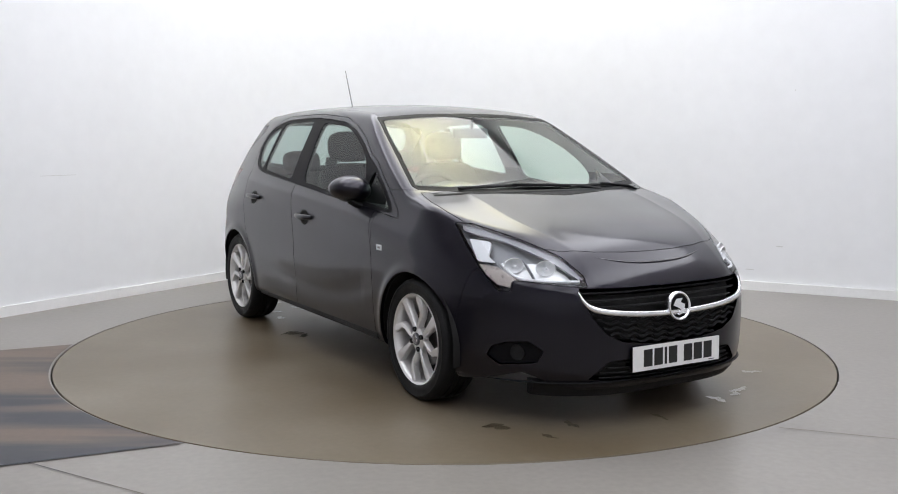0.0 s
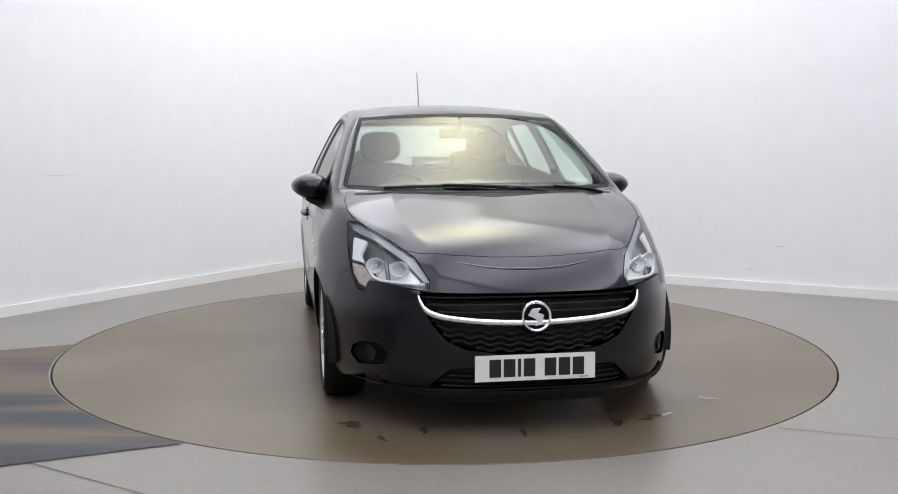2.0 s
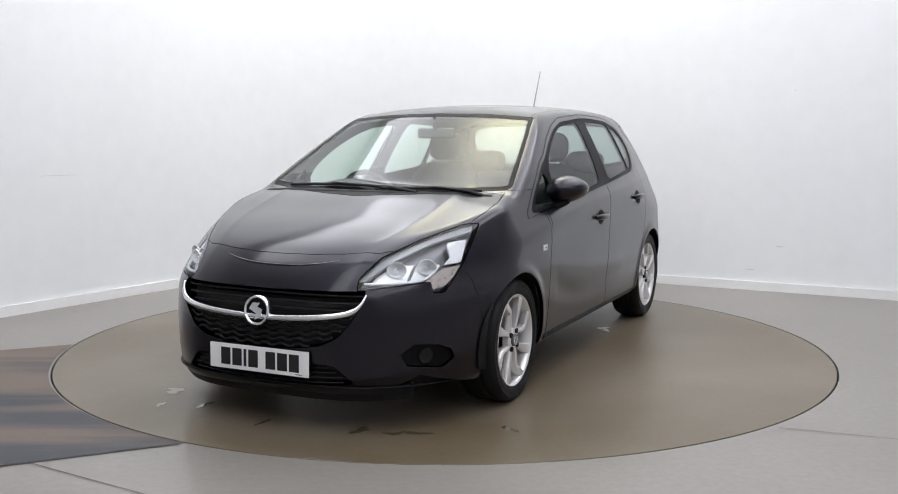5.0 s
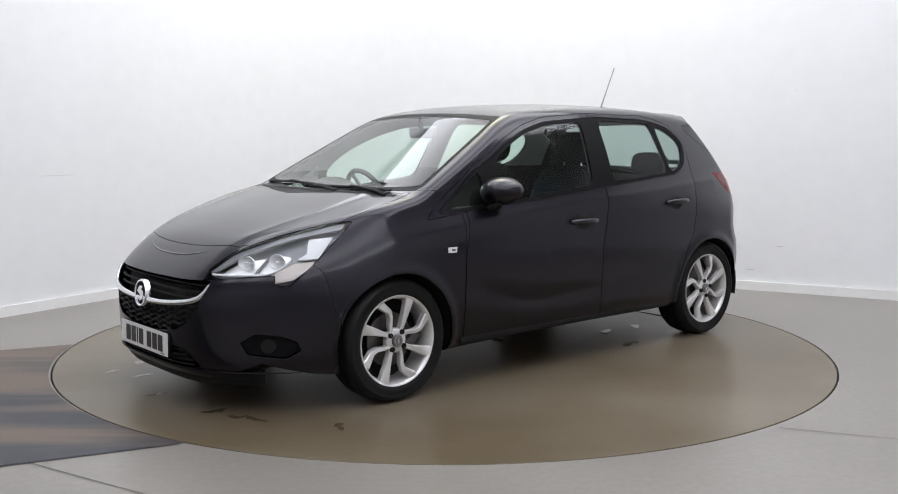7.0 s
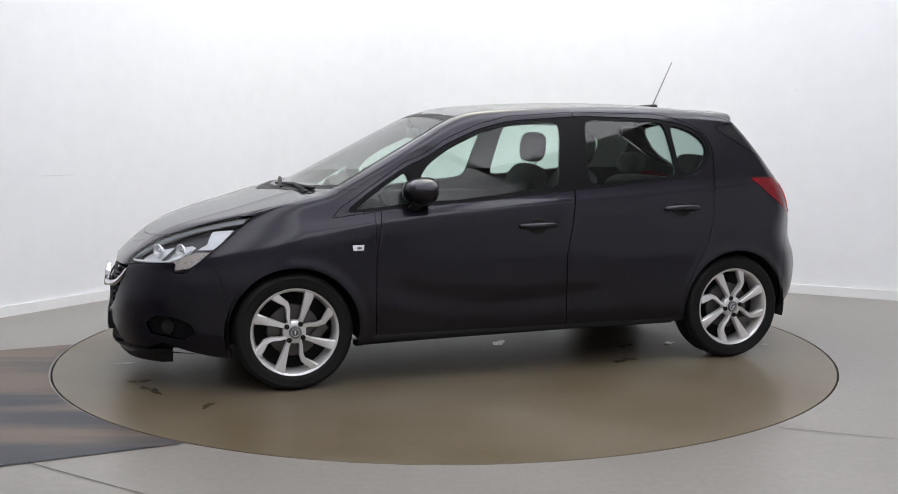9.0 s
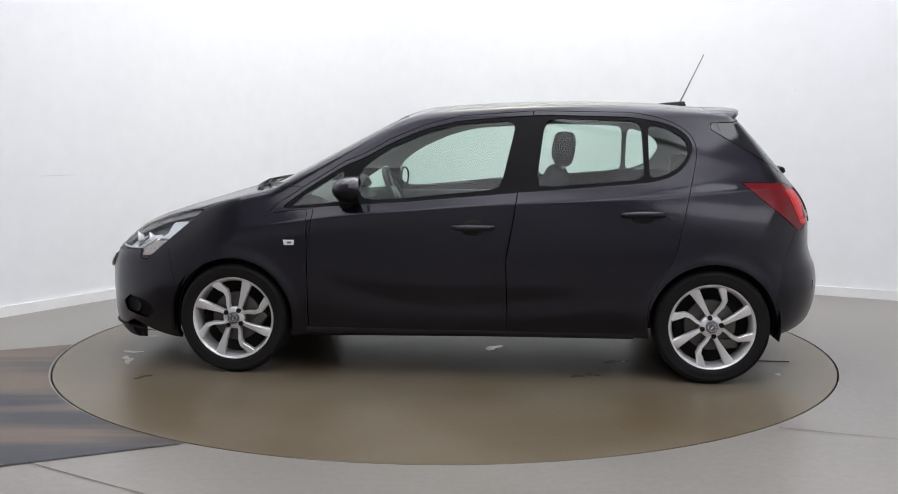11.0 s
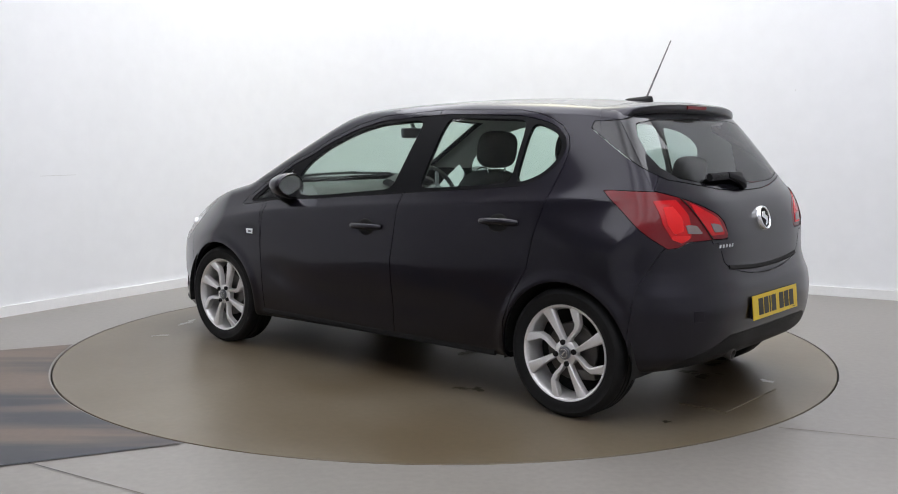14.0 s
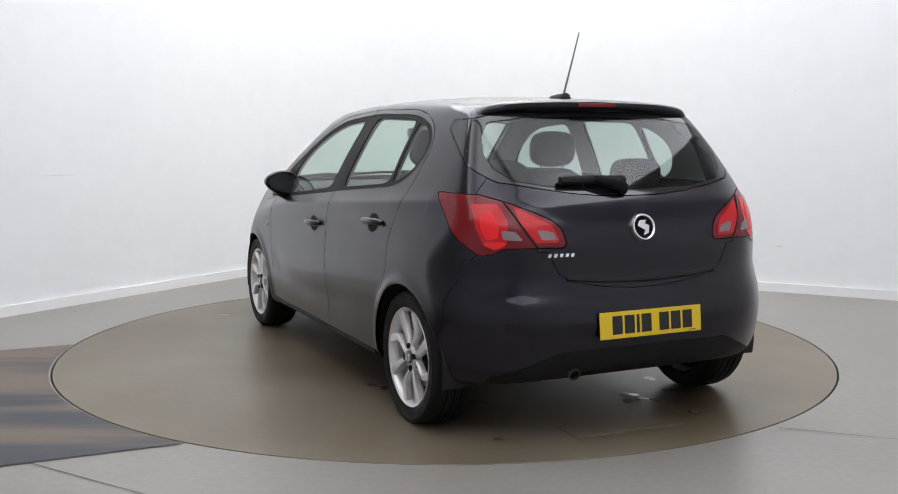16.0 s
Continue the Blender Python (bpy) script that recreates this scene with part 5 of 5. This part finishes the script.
def cabin(car):
    seat(car, -0.22, 0.36, 0.50, "front_seat")
    seat(car, -0.22, -0.36, 0.50, "front_seat")
    t = new("rear_bench")
    t.parent = car
    bm = bmesh.new()
    puff(bm, (0.48, 1.24, 0.18), Matrix.Translation((-0.85, 0, 0.55)), 0.4)
    part("cushion", bm, SEAT, t, smooth=True, angle=80)
    bm = bmesh.new()
    puff(bm, (0.16, 1.22, 0.48), Matrix.Translation((-1.14, 0, 0.78)) @ Matrix.Rotation(radians(-18), 4, "Y"), 0.4)
    part("backrest", bm, SEAT, t, smooth=True, angle=80)
    for y in (-0.38, 0.38):
        bm = bmesh.new()
        puff(bm, (0.11, 0.27, 0.15), Matrix.Translation((-1.235, y, 1.085)) @ Matrix.Rotation(radians(-10), 4, "Y"), 0.6)
        part("headrest", bm, SEAT, t, smooth=True, angle=80)
    bm = bmesh.new()
    prof = [(1.20, 0.70), (1.20, 0.955), (1.08, 0.975), (0.90, 0.965), (0.78, 0.93), (0.72, 0.86), (0.74, 0.70)]
    m = Matrix(((1, 0, 0, 0), (0, 0, 1, 0), (0, 1, 0, 0), (0, 0, 0, 1)))
    prism(bm, prof, -0.68, 0.68, m)
    bmesh.ops.bevel(bm, geom=[e for e in bm.edges], offset=0.015, segments=2, affect="EDGES")
    part("dashboard", bm, DASH, car, "dark grey dashboard", smooth=True)
    bm = bmesh.new()
    tube(bm, [(0.80, y, 0.955 + 0.045 * math.cos((y + 0.36) / 0.2 * math.pi / 2)) for y in np.linspace(-0.55, -0.17, 13)], 0.06, 10, 0.5)
    part("instrument_cowl", bm, DASH, car, smooth=True)
    t = new("steering_wheel")
    t.parent = car
    t.matrix_local = Matrix.Translation((0.55, -0.36, 0.895)) @ Matrix.Rotation(radians(-66), 4, "Y")
    bm = bmesh.new()
    lathe(bm, [(0.180 + 0.015 * math.cos(a * math.pi / 5), 0.015 * math.sin(a * math.pi / 5)) for a in range(10)], 48, closed=True)
    part("rim", bm, DASH, t, smooth=True)
    bm = bmesh.new()
    lathe(bm, [(0.062, -0.04), (0.065, -0.01), (0.05, 0.015), (0.001, 0.02)], 28)
    for a in (90, 205, 335):
        box(bm, (0.12, 0.03, 0.012), Matrix.Rotation(radians(a), 4, "Z") @ Matrix.Translation((0.115, 0, 0)), 0.004)
    part("spokes", bm, LAMP_IN, t, "dark grey steering wheel boss and spokes", smooth=True)
    t = new("inside_mirror")
    t.parent = car
    bm = bmesh.new()
    box(bm, (0.035, 0.235, 0.062), Matrix.Translation((0.41, 0, 1.285)) @ Matrix.Rotation(radians(8), 4, "Y"), 0.014)
    part("mirror_body", bm, LAMP_IN, t, smooth=True, angle=80)
    bm = bmesh.new()
    tube(bm, [(0.42, 0, 1.31), (0.44, 0, 1.345), (0.43, 0, 1.372)], 0.012, 8)
    part("mirror_stem", bm, DASH, t, smooth=True)
    bm = bmesh.new()
    box(bm, (2.2, 1.3, 0.03), Matrix.Translation((-0.3, 0, 0.36)), 0.01)
    box(bm, (0.5, 1.1, 0.05), Matrix.Translation((-1.45, 0, 0.55)), 0.01)
    part("cabin_floor", bm, DARK, car, "dark cabin floor")
    for sg in (1, -1):
        bm = bmesh.new()
        box(bm, (1.75, 0.05, 0.42), Matrix.Translation((-0.05, sg * 0.745, 0.70)), 0.02)
        part("door_card", bm, DASH, car, "dark inner door card", smooth=True, angle=80)


mat_mirror = mat("silvered_mirror", (0.85, 0.87, 0.88), rough=0.02, metal=1.0)


def build_car():
    car = tagged(new("car"), "dark blue-black metallic five-door hatchback with silver alloy wheels", "car")
    build_body(car)
    wheels(car)
    details(car)
    cabin(car)
    return car


# ---- the turning platform ----
WATER = glass("thin_water", (0.90, 0.89, 0.86), 0.03, boost=4.0)


def platform():
    t = tagged(new("turntable"), "round brownish resin turntable set flush in the floor", "turntable")
    bm = bmesh.new()
    lathe(bm, [(0.001, 0.0), (0.8, 0.0), (1.6, 0.0), (RING - 0.006, 0.0), (RING - 0.004, -0.002), (RING - 0.004, -0.06)], 160)
    part("platform", bm, TABLE, t)
    rnd = random.Random(5)
    # drips under and behind the wheels, in the car's own bearings
    spots = [(-1.38, -0.28, 0.07), (-1.29, -0.32, 0.05), (-1.42, -0.37, 0.05), (-0.80, 0.39, 0.065), (-0.58, 0.75, 0.055), (-0.66, 0.71, 0.05), (-0.10, 0.09, 0.07), (1.93, 0.65, 0.06), (1.98, 0.57, 0.04), (2.0, 0.42, 0.05),
             (-0.54, -0.75, 0.09), (-0.42, -0.72, 0.06), (-1.08, -0.62, 0.05), (2.08, -0.03, 0.05), (1.97, -0.45, 0.05), (2.06, -0.64, 0.045), (1.83, -0.75, 0.06), (1.70, 0.99, 0.05), (-1.10, 0.40, 0.05), (-1.65, 0.60, 0.035), (-1.69, -0.40, 0.04), (-1.32, -0.56, 0.05)]
    for x, y, r in spots:
        r *= 0.85
        bm = bmesh.new()
        k = 22
        ph = [rnd.uniform(0, 6.28) for _ in range(4)]
        st, tw = rnd.uniform(0.35, 0.8), rnd.uniform(0, 3.14)
        vs = []
        for i in range(k):
            a = 2 * math.pi * i / k
            q = r * (1 + 0.35 * math.sin(2 * a + ph[0]) + 0.25 * math.sin(3 * a + ph[1]) + 0.18 * math.sin(5 * a + ph[2]))
            px, py = q * math.cos(a), q * st * math.sin(a)
            vs.append(bm.verts.new((x + CAR_X + px * math.cos(tw) - py * math.sin(tw), y + CAR_Y + px * math.sin(tw) + py * math.cos(tw), 0.0035)))
        c = bm.faces.new(vs)
        part("water_patch", bm, WATER, t, "thin patch of spilt water")
    # loose sheet lying behind the car
    bm = bmesh.new()
    box(bm, (0.24, 0.56, 0.008), Matrix.Translation((-1.67 + CAR_X, 0.005 + CAR_Y, 0.002)) @ Matrix.Rotation(radians(-1), 4, "Z"), 0.002)
    part("floor_plate", bm, TABLE, t, "thin floor plate let into the turntable")
    return t


turntable = platform()
car = build_car()


def motions():
    walk(turntable, [(t, pose(0, 0, 0, 0, 0, a)) for t, a in TURN])
    walk(car, [(t, pose(0, 0, 0, 0, 0, a) @ pose(CAR_X, CAR_Y, 0)) for t, a in TURN])


motions()
